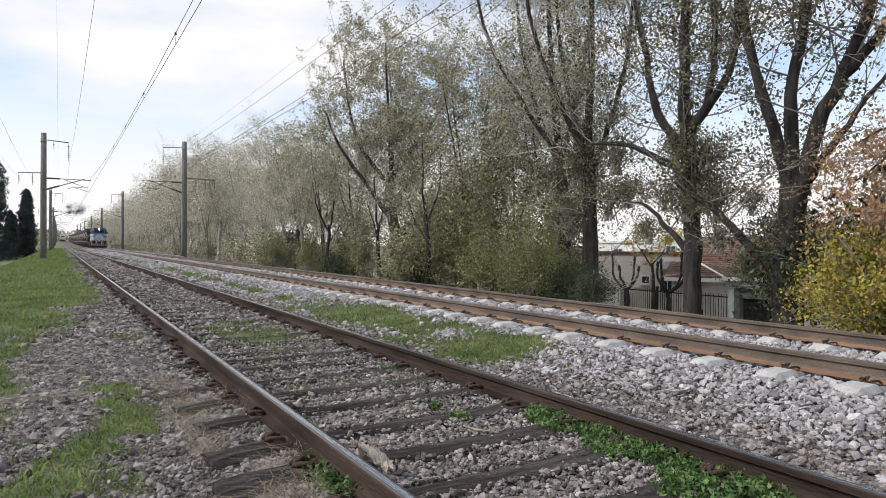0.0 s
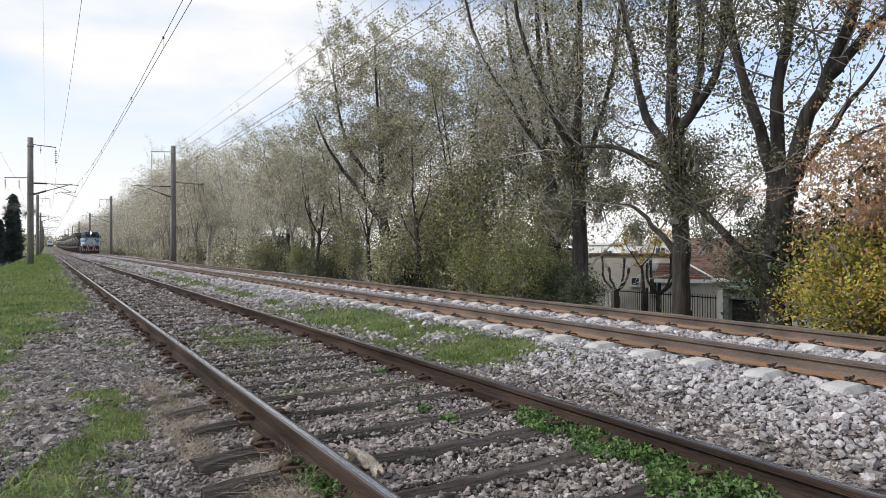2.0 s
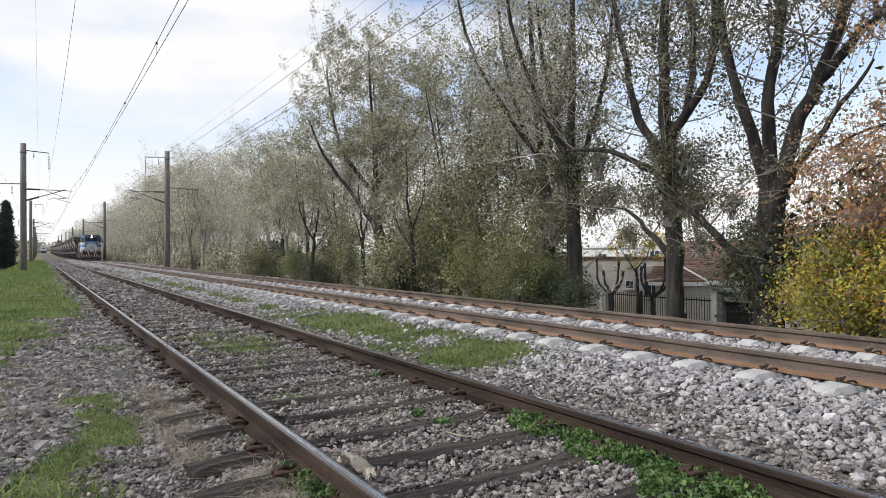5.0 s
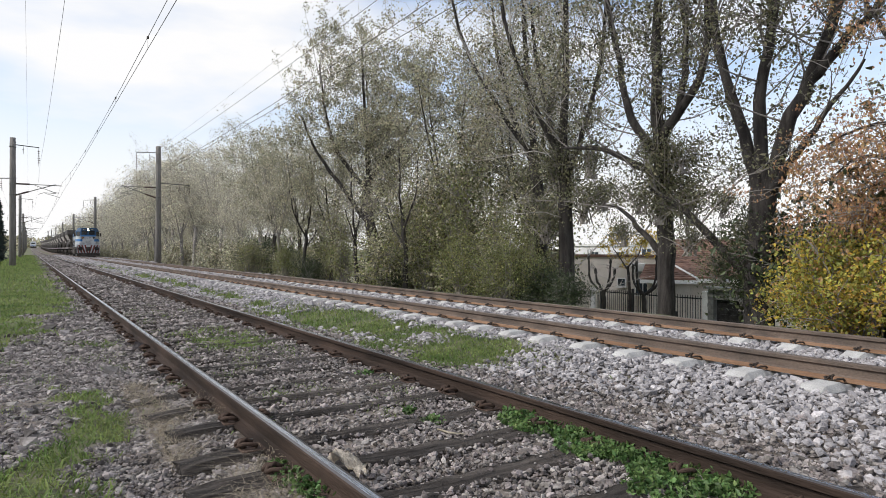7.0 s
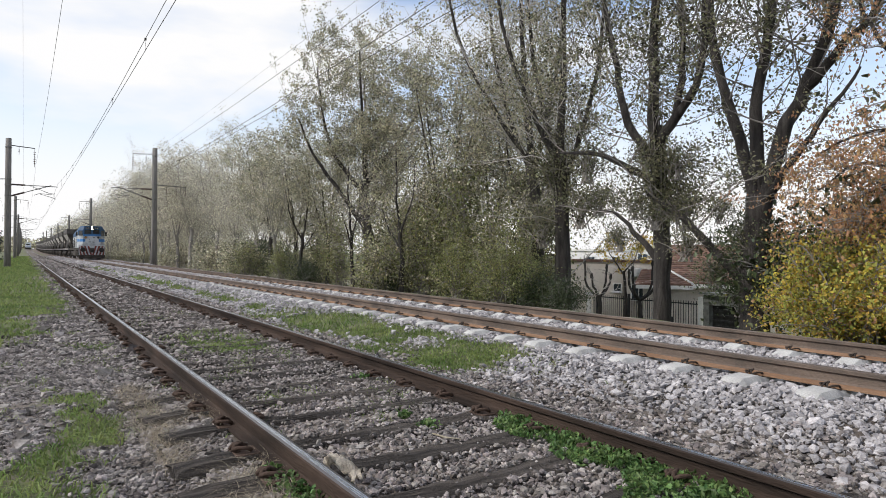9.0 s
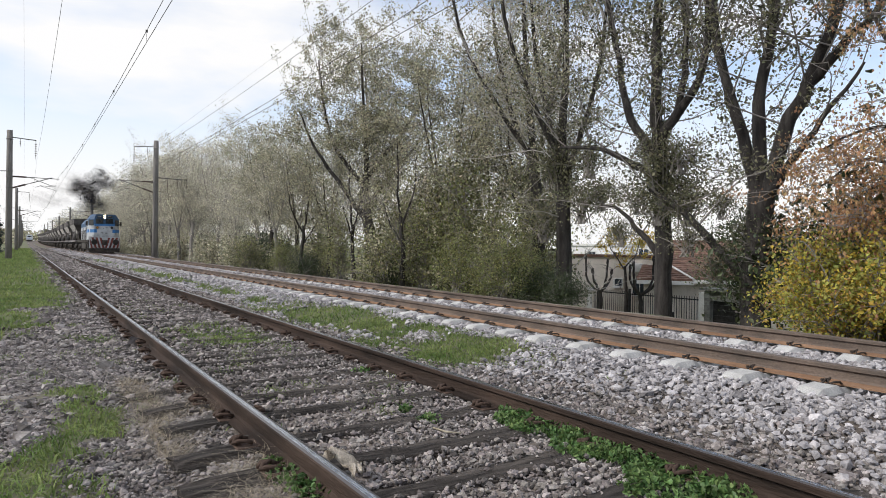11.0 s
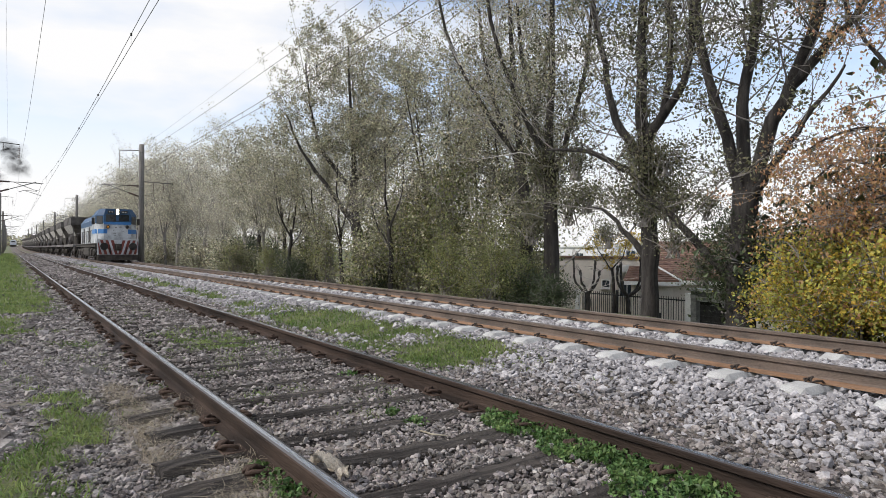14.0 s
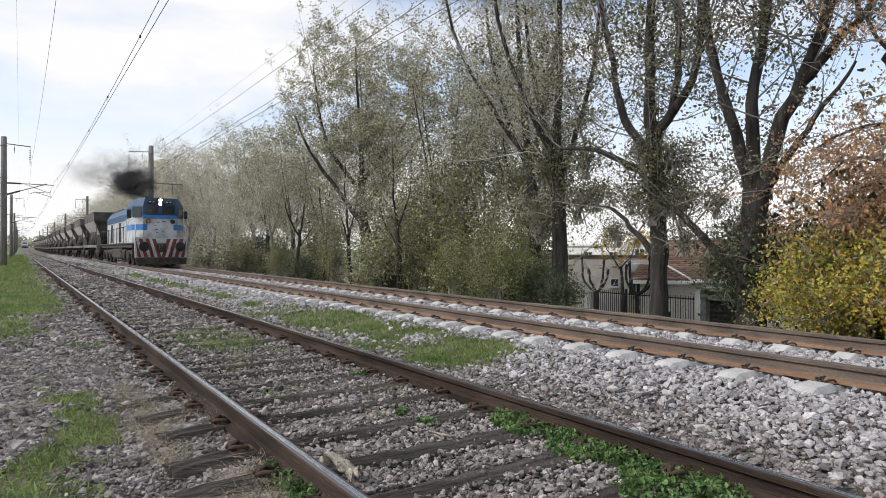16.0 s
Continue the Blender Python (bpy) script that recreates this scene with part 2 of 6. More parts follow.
M = {
    "ground": ground_mat(),
    "stone_old": mat("weathered_ballast", (0.126, 0.110, 0.102), (0.315, 0.286, 0.271), 9.0, 0.92, 0, 1.0, 70, island=0.62, spec=0.2, bumpd=0.010),
    "stone_new": mat("grey_ballast", (0.248, 0.236, 0.240), (0.435, 0.415, 0.420), 9.0, 0.9, 0, 1.0, 60, island=0.36, spec=0.25, bumpd=0.012),
    "stone_small": mat("shoulder_gravel", (0.120, 0.106, 0.099), (0.290, 0.266, 0.254), 9.0, 0.94, 0, 1.0, 80, island=0.6, spec=0.2, bumpd=0.008),
    "rail_side": mat("brown_rail_steel", (0.024, 0.018, 0.015), (0.064, 0.045, 0.036), 6, 0.75, 0.1, 0.45, 90, stretch=(1, 0.15, 1), spec=0.1),
    "rail_head": mat("polished_rail_head", (0.34, 0.36, 0.40), (0.58, 0.61, 0.67), 7, 0.26, 1.0, 0.05, 120, stretch=(1, 0.06, 1)),
    "rail_shoulder": mat("dull_worn_rail_shoulder", (0.085, 0.078, 0.078), (0.165, 0.155, 0.155), 7, 0.42, 0.7, 0.1, 120, stretch=(1, 0.06, 1)),
    "rust_rail": mat("rusty_rail_steel", (0.078, 0.062, 0.052), (0.148, 0.112, 0.090), 5, 0.8, 0.1, 0.4, 80, stretch=(1, 0.5, 1)),
    "rust_foot": mat("orange_rust", (0.165, 0.092, 0.052), (0.265, 0.162, 0.100), 5, 0.9, 0.0, 0.4, 80, stretch=(1, 0.2, 1)),
    "rust_head": mat("dull_rail_head", (0.14, 0.108, 0.090), (0.24, 0.20, 0.175), 5, 0.45, 0.5, 0.15, 80, stretch=(1, 0.1, 1)),
    "wood": mat("weathered_sleeper_wood", (0.030, 0.024, 0.021), (0.150, 0.128, 0.112), 5, 0.92, 0, 1.0, 46, each=0.35, stretch=(0.22, 5, 5), bumpd=0.06, low=0.38, high=0.66),
    "concrete": mat("pale_concrete", (0.36, 0.355, 0.345), (0.48, 0.475, 0.46), 6, 0.85, 0, 0.25, 90, each=0.08),
    "clip": mat("rusted_clip", (0.05, 0.032, 0.024), (0.10, 0.065, 0.048), 9, 0.85, 0.2, 0.4, 120),
    "clip_dark": mat("dark_clip", (0.035, 0.028, 0.024), (0.075, 0.055, 0.042), 9, 0.75, 0.4, 0.3, 120),
    "pole": mat("weathered_concrete_pole", (0.120, 0.112, 0.104), (0.21, 0.198, 0.185), 2.5, 0.9, 0, 0.3, 50, stretch=(3, 3, 0.4)),
    "galv": mat("galvanised_steel", (0.12, 0.115, 0.11), (0.22, 0.215, 0.21), 6, 0.6, 0.6, 0.1, 60),
    "insulator": mat("brown_porcelain", (0.06, 0.035, 0.028), (0.10, 0.06, 0.05), 8, 0.3, 0, 0, 30),
    "wire": mat("dark_wire", (0.04, 0.037, 0.036), (0.07, 0.065, 0.06), 5, 0.6, 0.5, 0, 30),
    "grass": mat("grass_blades", (0.105, 0.165, 0.042), (0.235, 0.290, 0.098), 1.2, 0.65, 0, 0, 10, island=0.45, leafy=0.35, spec=0.3),
    "dry": mat("dry_straw", (0.28, 0.235, 0.17), (0.44, 0.385, 0.30), 4, 0.9, 0, 0, 20, island=0.3, leafy=0.2, spec=0.2),
    "weed": mat("weed_leaves", (0.060, 0.120, 0.034), (0.150, 0.235, 0.080), 6, 0.5, 0, 0, 20, island=0.45, leafy=0.3, spec=0.35),
    "bark": mat("dark_bark", (0.022, 0.019, 0.018), (0.072, 0.064, 0.059), 3.0, 0.95, 0, 1.0, 26, stretch=(3, 3, 0.5), bumpd=0.05),
    "twig": mat("grey_twigs", (0.17, 0.155, 0.145), (0.33, 0.305, 0.285), 2.0, 0.95, 0, 0, 20, each=0.1),
    # pale twigs, lightened further to stand for distance haze
    "pale_twig": mat("pale_twigs_lifted_for_haze", (0.34, 0.32, 0.30), (0.58, 0.55, 0.52), 2.0, 0.95, 0, 0, 20, each=0.2),
    "leaf": mat("dull_poplar_leaves", (0.225, 0.216, 0.128), (0.450, 0.425, 0.300), 0.8, 0.36, 0, 0, 9, island=0.8, leafy=0.45, spec=0.55),
    # withered leaves of the far row, aerial haze put into their colour
    "leaf_hazed": mat("withering_leaves_haze_paled", (0.36, 0.34, 0.25), (0.70, 0.665, 0.55), 1.5, 0.45, 0, 0, 9, island=0.75, leafy=0.4, spec=0.5),
    "leaf_green": mat("green_shrub_leaves", (0.140, 0.162, 0.056), (0.315, 0.315, 0.130), 1.1, 0.42, 0, 0, 9, island=0.75, leafy=0.36, spec=0.5),
    # darker copy of the poplar leaves, shade of the near crowns in its colour
    "leaf_shaded": mat("green_poplar_leaves_shade_darkened", (0.088, 0.090, 0.046), (0.205, 0.200, 0.118), 0.8, 0.42, 0, 0, 9, island=0.75, leafy=0.3, spec=0.45),
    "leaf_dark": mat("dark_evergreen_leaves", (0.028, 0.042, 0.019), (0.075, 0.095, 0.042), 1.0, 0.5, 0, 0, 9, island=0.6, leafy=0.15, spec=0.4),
    "leaf_yellow": mat("yellow_autumn_leaves", (0.36, 0.27, 0.045), (0.60, 0.44, 0.085), 1.3, 0.6, 0, 0, 9, island=0.5, leafy=0.4, spec=0.25),
    "leaf_lime": mat("yellow_green_leaves", (0.22, 0.235, 0.055), (0.44, 0.42, 0.11), 1.3, 0.6, 0, 0, 9, island=0.5, leafy=0.4, spec=0.25),
    "leaf_orange": mat("tan_orange_leaves", (0.34, 0.195, 0.098), (0.54, 0.345, 0.190), 1.3, 0.7, 0, 0, 9, island=0.45, leafy=0.4, spec=0.2),
    # dark needles lifted and blued, aerial haze put into the colour
    "conifer": mat("dark_conifer_haze_blued", (0.034, 0.046, 0.044), (0.075, 0.096, 0.088), 0.6, 0.8, 0, 0, 6, island=0.4, leafy=0.1, spec=0.2),
    "loco_blue": mat("faded_blue_paint", (0.012, 0.052, 0.125), (0.027, 0.085, 0.175), 2.2, 0.5, 0, 0.08, 40, c3=(0.06, 0.11, 0.17)),
    "loco_stripe": mat("bright_blue_stripe", (0.030, 0.150, 0.400), (0.055, 0.200, 0.470), 2.2, 0.45, 0, 0.08, 40),
    "loco_white": mat("grimy_white_paint", (0.24, 0.25, 0.26), (0.50, 0.52, 0.54), 1.6, 0.5, 0, 0.08, 30, high=0.58),
    "loco_red": mat("faded_red_paint", (0.125, 0.028, 0.022), (0.215, 0.054, 0.042), 2.5, 0.6, 0, 0.08, 40),
    "loco_black": mat("sooty_black_steel", (0.012, 0.011, 0.010), (0.045, 0.040, 0.036), 3, 0.7, 0.2, 0.2, 40),
    "under": mat("dusty_running_gear", (0.030, 0.026, 0.023), (0.085, 0.074, 0.064), 4, 0.85, 0.2, 0.3, 40),
    "cab_glass": plain_glass("dark_cab_glass", (0.012, 0.016, 0.020)),
    "lamp": glow_mat("lit_headlamp", (1.0, 0.86, 0.62), 9.0),
    "amber": mat("amber_lens", (0.50, 0.20, 0.03), (0.60, 0.27, 0.05), 8, 0.25, 0, 0, 30),
    "hopper": mat("dusty_hopper_steel", (0.090, 0.083, 0.080), (0.205, 0.190, 0.184), 1.1, 0.8, 0.05, 0.2, 14, each=0.2),
    "hopper_light": mat("pale_hopper_side", (0.30, 0.285, 0.27), (0.47, 0.45, 0.43), 1.1, 0.8, 0.0, 0.15, 14, each=0.2),
    "far_train": mat("pale_railcar_body", (0.55, 0.58, 0.62), (0.70, 0.72, 0.75), 1, 0.5, 0, 0, 10),
    "render": mat("cream_rendered_wall", (0.52, 0.475, 0.42), (0.66, 0.61, 0.55), 0.9, 0.9, 0, 0.15, 40),
    "white_wall": mat("whitewashed_wall", (0.56, 0.56, 0.56), (0.68, 0.68, 0.68), 0.9, 0.9, 0, 0.1, 40),
    "tile": mat("brown_roof_tile", (0.110, 0.062, 0.046), (0.195, 0.115, 0.086), 3, 0.85, 0, 0.3, 40, each=0.3),
    "fence": mat("dark_painted_iron", (0.018, 0.018, 0.019), (0.040, 0.040, 0.041), 6, 0.55, 0.3, 0.05, 60),
    "wall_stone": mat("grey_slate_cladding", (0.13, 0.135, 0.125), (0.24, 0.245, 0.23), 5, 0.85, 0, 0.3, 60, each=0.3),
    "window": plain_glass("house_window_glass", (0.03, 0.04, 0.05)),
    "trim": mat("white_painted_trim", (0.62, 0.62, 0.60), (0.74, 0.74, 0.72), 3, 0.6, 0, 0.05, 40),
    "rag": mat("dirty_cream_cloth", (0.56, 0.50, 0.42), (0.74, 0.68, 0.60), 22, 0.95, 0, 0.5, 140),
    "smoke": smoke_mat("black_exhaust_smoke", (0.050, 0.046, 0.048), 0.95),
    "smoke_thin": smoke_mat("thin_brown_smoke", (0.40, 0.345, 0.32), 0.36),
}


# ---------------------------------------------------------------- building helpers
def link(name, bm, material, parent=None, smooth=False, label=""):
    me = bpy.data.meshes.new(name)
    bm.to_mesh(me)
    bm.free()
    for x in material if isinstance(material, (list, tuple)) else (material,):
        me.materials.append(M[x])
    if smooth:
        me.polygons.foreach_set("use_smooth", [True] * len(me.polygons))
    ob = new(name, me)
    ob.parent = parent
    if label:
        ob["label"] = label
    return ob


def part(name, bm, material, parent, label="", smooth=False):
    return link(name, bm, material, parent, smooth, label)


def empty(name, m=None):
    ob = new(name)
    ob.empty_display_size = 0.2
    if m is not None:
        ob.matrix_basis = m
    return ob


def box(bm, x0, x1, y0, y1, z0, z1, bev=0.0, mi=0):
    r = bmesh.ops.create_cube(bm, size=1)
    vs = r["verts"]
    for v in vs:
        v.co = Vector(((x0 + x1) / 2 + v.co.x * (x1 - x0), (y0 + y1) / 2 + v.co.y * (y1 - y0), (z0 + z1) / 2 + v.co.z * (z1 - z0)))
    fs = {f for v in vs for f in v.link_faces}
    for f in fs:
        f.material_index = mi
    if bev:
        es = {e for v in vs for e in v.link_edges}
        bmesh.ops.bevel(bm, geom=list(es), offset=bev, segments=1, affect="EDGES", profile=0.5)
    return vs


def boxes(*specs, bev=0.0):
    bm = bmesh.new()
    for s in specs:
        box(bm, *s, bev=bev)
    return bm


def tube(bm, pts, radii, sides=6, mi=0, cap=True):
    """A tapered tube through pts."""
    pts = [Vector(p) for p in pts]
    if not isinstance(radii, (list, tuple)):
        radii = [radii] * len(pts)
    rings = []
    ref = None
    for i, p in enumerate(pts):
        d = (pts[min(i + 1, len(pts) - 1)] - pts[max(i - 1, 0)]).normalized()
        if ref is None:
            ref = d.orthogonal().normalized()
        ref = (ref - d * ref.dot(d))
        ref = ref.normalized() if ref.length > 1e-5 else d.orthogonal().normalized()
        b = d.cross(ref)
        rings.append([bm.verts.new(p + (ref * math.cos(a) + b * math.sin(a)) * radii[i]) for a in (2 * math.pi * k / sides for k in range(sides))])
    for a, b in zip(rings, rings[1:]):
        for k in range(sides):
            f = bm.faces.new((a[k], a[(k + 1) % sides], b[(k + 1) % sides], b[k]))
            f.material_index = mi
            f.smooth = True
    if cap:
        for r, rev in ((rings[0], True), (rings[-1], False)):
            f = bm.faces.new(r[::-1] if rev else r)
            f.material_index = mi


def prism(bm, outline, y0, y1, mi=0):
    """An outline in x, z extruded along y."""
    a = [bm.verts.new((x, y0, z)) for x, z in outline]
    b = [bm.verts.new((x, y1, z)) for x, z in outline]
    k = len(outline)
    fs = [bm.faces.new((a[i], a[(i + 1) % k], b[(i + 1) % k], b[i])) for i in range(k)]
    fs += [bm.faces.new(a[::-1]), bm.faces.new(b)]
    for f in fs:
        f.material_index = mi
    bmesh.ops.recalc_face_normals(bm, faces=fs)
    return fs


def raw_mesh(name, verts, faces, materials, smooth=False):
    """A mesh from numpy arrays; faces: (n, 3) or (n, 4)."""
    me = bpy.data.meshes.new(name)
    n, k = faces.shape
    me.vertices.add(len(verts))
    me.vertices.foreach_set("co", np.ascontiguousarray(verts, dtype=np.float32).ravel())
    me.loops.add(n * k)
    me.loops.foreach_set("vertex_index", np.ascontiguousarray(faces, dtype=np.int32).ravel())
    me.polygons.add(n)
    me.polygons.foreach_set("loop_start", np.arange(0, n * k, k, dtype=np.int32))
    if smooth:
        me.polygons.foreach_set("use_smooth", np.ones(n, dtype=bool))
    me.update(calc_edges=True)
    if not smooth:
        me.shade_flat()
    for x in materials:
        me.materials.append(M[x])
    return me


RNG = np.random.default_rng(7)


def value_noise(x, y, seed=0):
    """Smooth noise between 0 and 1 on numpy arrays."""
    def h(i, j):
        s = np.sin(i * 127.1 + j * 311.7 + seed * 74.7) * 43758.5453
        return s - np.floor(s)
    xi, yi = np.floor(x), np.floor(y)
    fx, fy = x - xi, y - yi
    fx, fy = fx * fx * (3 - 2 * fx), fy * fy * (3 - 2 * fy)
    return (h(xi, yi) * (1 - fx) + h(xi + 1, yi) * fx) * (1 - fy) + (h(xi, yi + 1) * (1 - fx) + h(xi + 1, yi + 1) * fx) * fy


# ---------------------------------------------------------------- lie of the land
NEAR_L, NEAR_R, NEAR_TOP = 1.207, 2.957, 0.16
FAR_L, FAR_R, FAR_TOP = 5.344, 7.094, 0.32
SEC_X = [-2600, -60, -12, -6.5, -3.9, -2.1, 0.3, 3.9, 4.7, 8.0, 8.9, 10.4, 13.5, 20, 24, 60, 2600]
SEC_Z = [-2.6, -2.4, -2.2, -2.0, -1.25, -0.06, 0.0, 0.0, 0.125, 0.125, 0.03, -0.08, -0.55, -2.3, -2.75, -2.75, -2.75]


# the wooden sleepers lie a little unevenly
OLD_SLEEPERS = [0.44, 1.02, 1.60, 2.19, 2.77, 3.29, 3.87, 4.46, 5.03, 5.58, 6.20, 6.66] + [7.13 + 0.600 * k for k in range(86)] + [-0.14 - 0.58 * k for k in range(13)]


def rise(y):
    """The line climbs a little, far off."""
    return np.minimum(np.maximum(np.asarray(y, float) - 150, 0), 330) ** 2 * 2.4e-5


def gz(x, y):
    dip = 0.055 * np.exp(-((np.asarray(x) - 0.62) / 0.36) ** 2) * np.clip((5.9 - np.asarray(y)) * 1.2, 0, 1)
    return np.interp(x, SEC_X, SEC_Z) + rise(y) - dip


def turf(x, y):
    """How much turf covers a spot, 0 to 1."""
    x, y = np.asarray(x, float), np.asarray(y, float)
    n = value_noise(x * 1.7, y * 1.1, 3) * 0.6 + value_noise(x * 6, y * 4, 5) * 0.4
    edge = np.interp(y, [0, 7.5, 10.5, 14, 18, 60], [-0.75, -0.62, -0.35, 0.25, 0.60, 0.70])
    s = lambda v: np.clip(v, 0, 1)
    t = s((edge - x) * 1.5 + 0.5 + (n - 0.5) * 3.0)
    cx = np.interp(y, [3.0, 3.8, 4.6, 5.3, 6.2, 7.5], [-0.62, -0.26, 0.20, 0.36, 0.28, 0.1])
    t = np.maximum(t, s(0.85 - np.abs(x - cx) / 0.17 + (n - 0.5) * 4.8) * (y < 6.5) * (y > 3.0))
    t = np.maximum(t, s(1.0 - np.hypot((x + 0.15) / 0.3, (y - 3.7) / 0.5) + (n - 0.5) * 3))
    t = np.maximum(t, s(1.2 - np.hypot((x + 0.42) / 0.2, (y - 5.4) / 0.42) + (n - 0.5)))
    t = np.maximum(t, s(1.5 - np.hypot((x - 4.08) / 0.55, (y - 6.05) / 0.62) + (n - 0.5) * 1.2))
    t = np.maximum(t, s(1.55 - np.hypot((x - 4.22 + 0.03 * (y - 10)) / 0.62, (y - 9.9) / 3.5) + (n - 0.5) * 1.3))
    t = np.maximum(t, s(1.0 - np.abs(x - 4.15) / 0.45 + (n - 0.62) * 3.0) * (y > 13.5))
    t = np.maximum(t, s(0.8 - np.hypot((x - 2.3) / 0.75, (y - 8.8) / 1.8) + (n - 0.52) * 2.9) * 0.75)
    t = np.maximum(t, s(1.3 - np.hypot((x - 4.05) / 0.5, (y - 7.6) / 1.6) + (n - 0.5) * 1.6))
    t = np.maximum(t, s(0.9 - np.hypot((x - 0.75) / 0.35, (y - 8.2) / 1.6) + (n - 0.62) * 2.5) * 0.7)
    t = np.maximum(t, s((x - 9.3) * 1.2 + (n - 0.5)))
    return t


def ground():
    xs = np.concatenate([[-2600, -900, -300, -120, -60, -40, -28, -20, -15, -12, -10], np.arange(-8, 14, 0.16), [14.5, 15, 16, 17, 18, 19, 20, 21, 22, 24, 28, 34, 45, 60, 90, 150, 300, 900, 2600]])
    ys = np.concatenate([[-300, -80, -30, -12, -5, -2], np.arange(0, 36, 0.22), np.arange(36, 80, 1.2), np.arange(80, 200, 6), [220, 260, 320, 420, 560, 800, 1300, 2000, 3200]])
    gx, gy = np.meshgrid(xs, ys)
    z = gz(gx, gy)
    near = (np.abs(gx) < 14) & (gy < 90)
    z = z + np.where(near, (value_noise(gx * 3, gy * 3, 1) - 0.5) * 0.03 + (value_noise(gx * 0.7, gy * 0.7, 2) - 0.5) * 0.05 * ((gx < 0.2) | (gx > 9)), 0) - 0.012
    w, h = len(xs), len(ys)
    idx = np.arange(w * h).reshape(h, w)
    f = np.stack([idx[:-1, :-1], idx[:-1, 1:], idx[1:, 1:], idx[1:, :-1]], -1).reshape(-1, 4)
    me = raw_mesh("ground", np.stack([gx, gy, z], -1).reshape(-1, 3), f, ["ground"], True)
    a = me.attributes.new("turf", "FLOAT", "POINT")
    a.data.foreach_set("value", turf(gx, gy).ravel().astype(np.float32))
    tagged(new("ground", me), "brown gravelly railway ground with grassy banks", "ground", kind="structure")


ground()

# icosahedron for stones
_t = (1 + 5 ** 0.5) / 2
ICO_V = np.array([(-1, _t, 0), (1, _t, 0), (-1, -_t, 0), (1, -_t, 0), (0, -1, _t), (0, 1, _t), (0, -1, -_t), (0, 1, -_t), (_t, 0, -1), (_t, 0, 1), (-_t, 0, -1), (-_t, 0, 1)]) / (1 + _t * _t) ** 0.5
OCT_V = np.array([(1, 0, 0), (-1, 0, 0), (0, 1, 0), (0, -1, 0), (0, 0, 1), (0, 0, -1)], float)
OCT_F = np.array([(0, 2, 4), (2, 1, 4), (1, 3, 4), (3, 0, 4), (2, 0, 5), (1, 2, 5), (3, 1, 5), (0, 3, 5)])
ICO_F = np.array([(0, 11, 5), (0, 5, 1), (0, 1, 7), (0, 7, 10), (0, 10, 11), (1, 5, 9), (5, 11, 4), (11, 10, 2), (10, 7, 6), (7, 1, 8), (3, 9, 4), (3, 4, 2), (3, 2, 6), (3, 6, 8), (3, 8, 9), (4, 9, 5), (2, 4, 11), (6, 2, 10), (8, 6, 7), (9, 8, 1)])


def random_turns(n):
    q = RNG.normal(size=(n, 4))
    q /= np.linalg.norm(q, axis=1)[:, None]
    w, x, y, z = q.T
    return np.stack([1 - 2 * (y * y + z * z), 2 * (x * y - z * w), 2 * (x * z + y * w), 2 * (x * y + z * w), 1 - 2 * (x * x + z * z), 2 * (y * z - x * w), 2 * (x * z - y * w), 2 * (y * z + x * w), 1 - 2 * (x * x + y * y)], -1).reshape(n, 3, 3)


def stone_shapes(x, y, z, size, base_v, base_f):
    n, k = len(x), len(base_v)
    shape = base_v[None] * RNG.uniform(0.85, 1.3, (n, k, 1)) * RNG.uniform(0.55, 1.25, (n, 1, 3))
    for _ in range(6 if k > 6 else 0):
        p = RNG.normal(size=(n, 3))
        p /= np.linalg.norm(p, axis=1)[:, None]
        d = np.einsum("nki,ni->nk", shape, p) - RNG.uniform(0.34, 0.6, n)[:, None]
        shape = shape - np.maximum(d, 0)[:, :, None] * p[:, None, :]
    v = np.einsum("nij,nkj->nki", random_turns(n), shape)
    v[:, :, 2] *= 0.8
    v = v * size[:, None, None] + np.stack([x, y, z], -1)[:, None, :]
    return v.reshape(-1, 3), (base_f[None] + (np.arange(n) * k)[:, None, None]).reshape(-1, 3)


def stones(name, x, y, z, size, material, label, category="gravel", fine=8.0):
    """Broken stones: many-faced up to fine metres away, simpler beyond."""
    near = y < fine
    va, fa = stone_shapes(x[near], y[near], z[near], size[near], ICO_V, ICO_F)
    vb, fb = stone_shapes(x[~near], y[~near], z[~near], size[~near], OCT_V, OCT_F)
    ob = new(name, raw_mesh(name, np.concatenate([va, vb]), np.concatenate([fa, fb + len(va)]), [material]))
    return tagged(ob, label, category, kind="stuff")


def spread(n, x0, x1, y0, y1):
    return RNG.uniform(x0, x1, n), RNG.uniform(y0, y1, n)


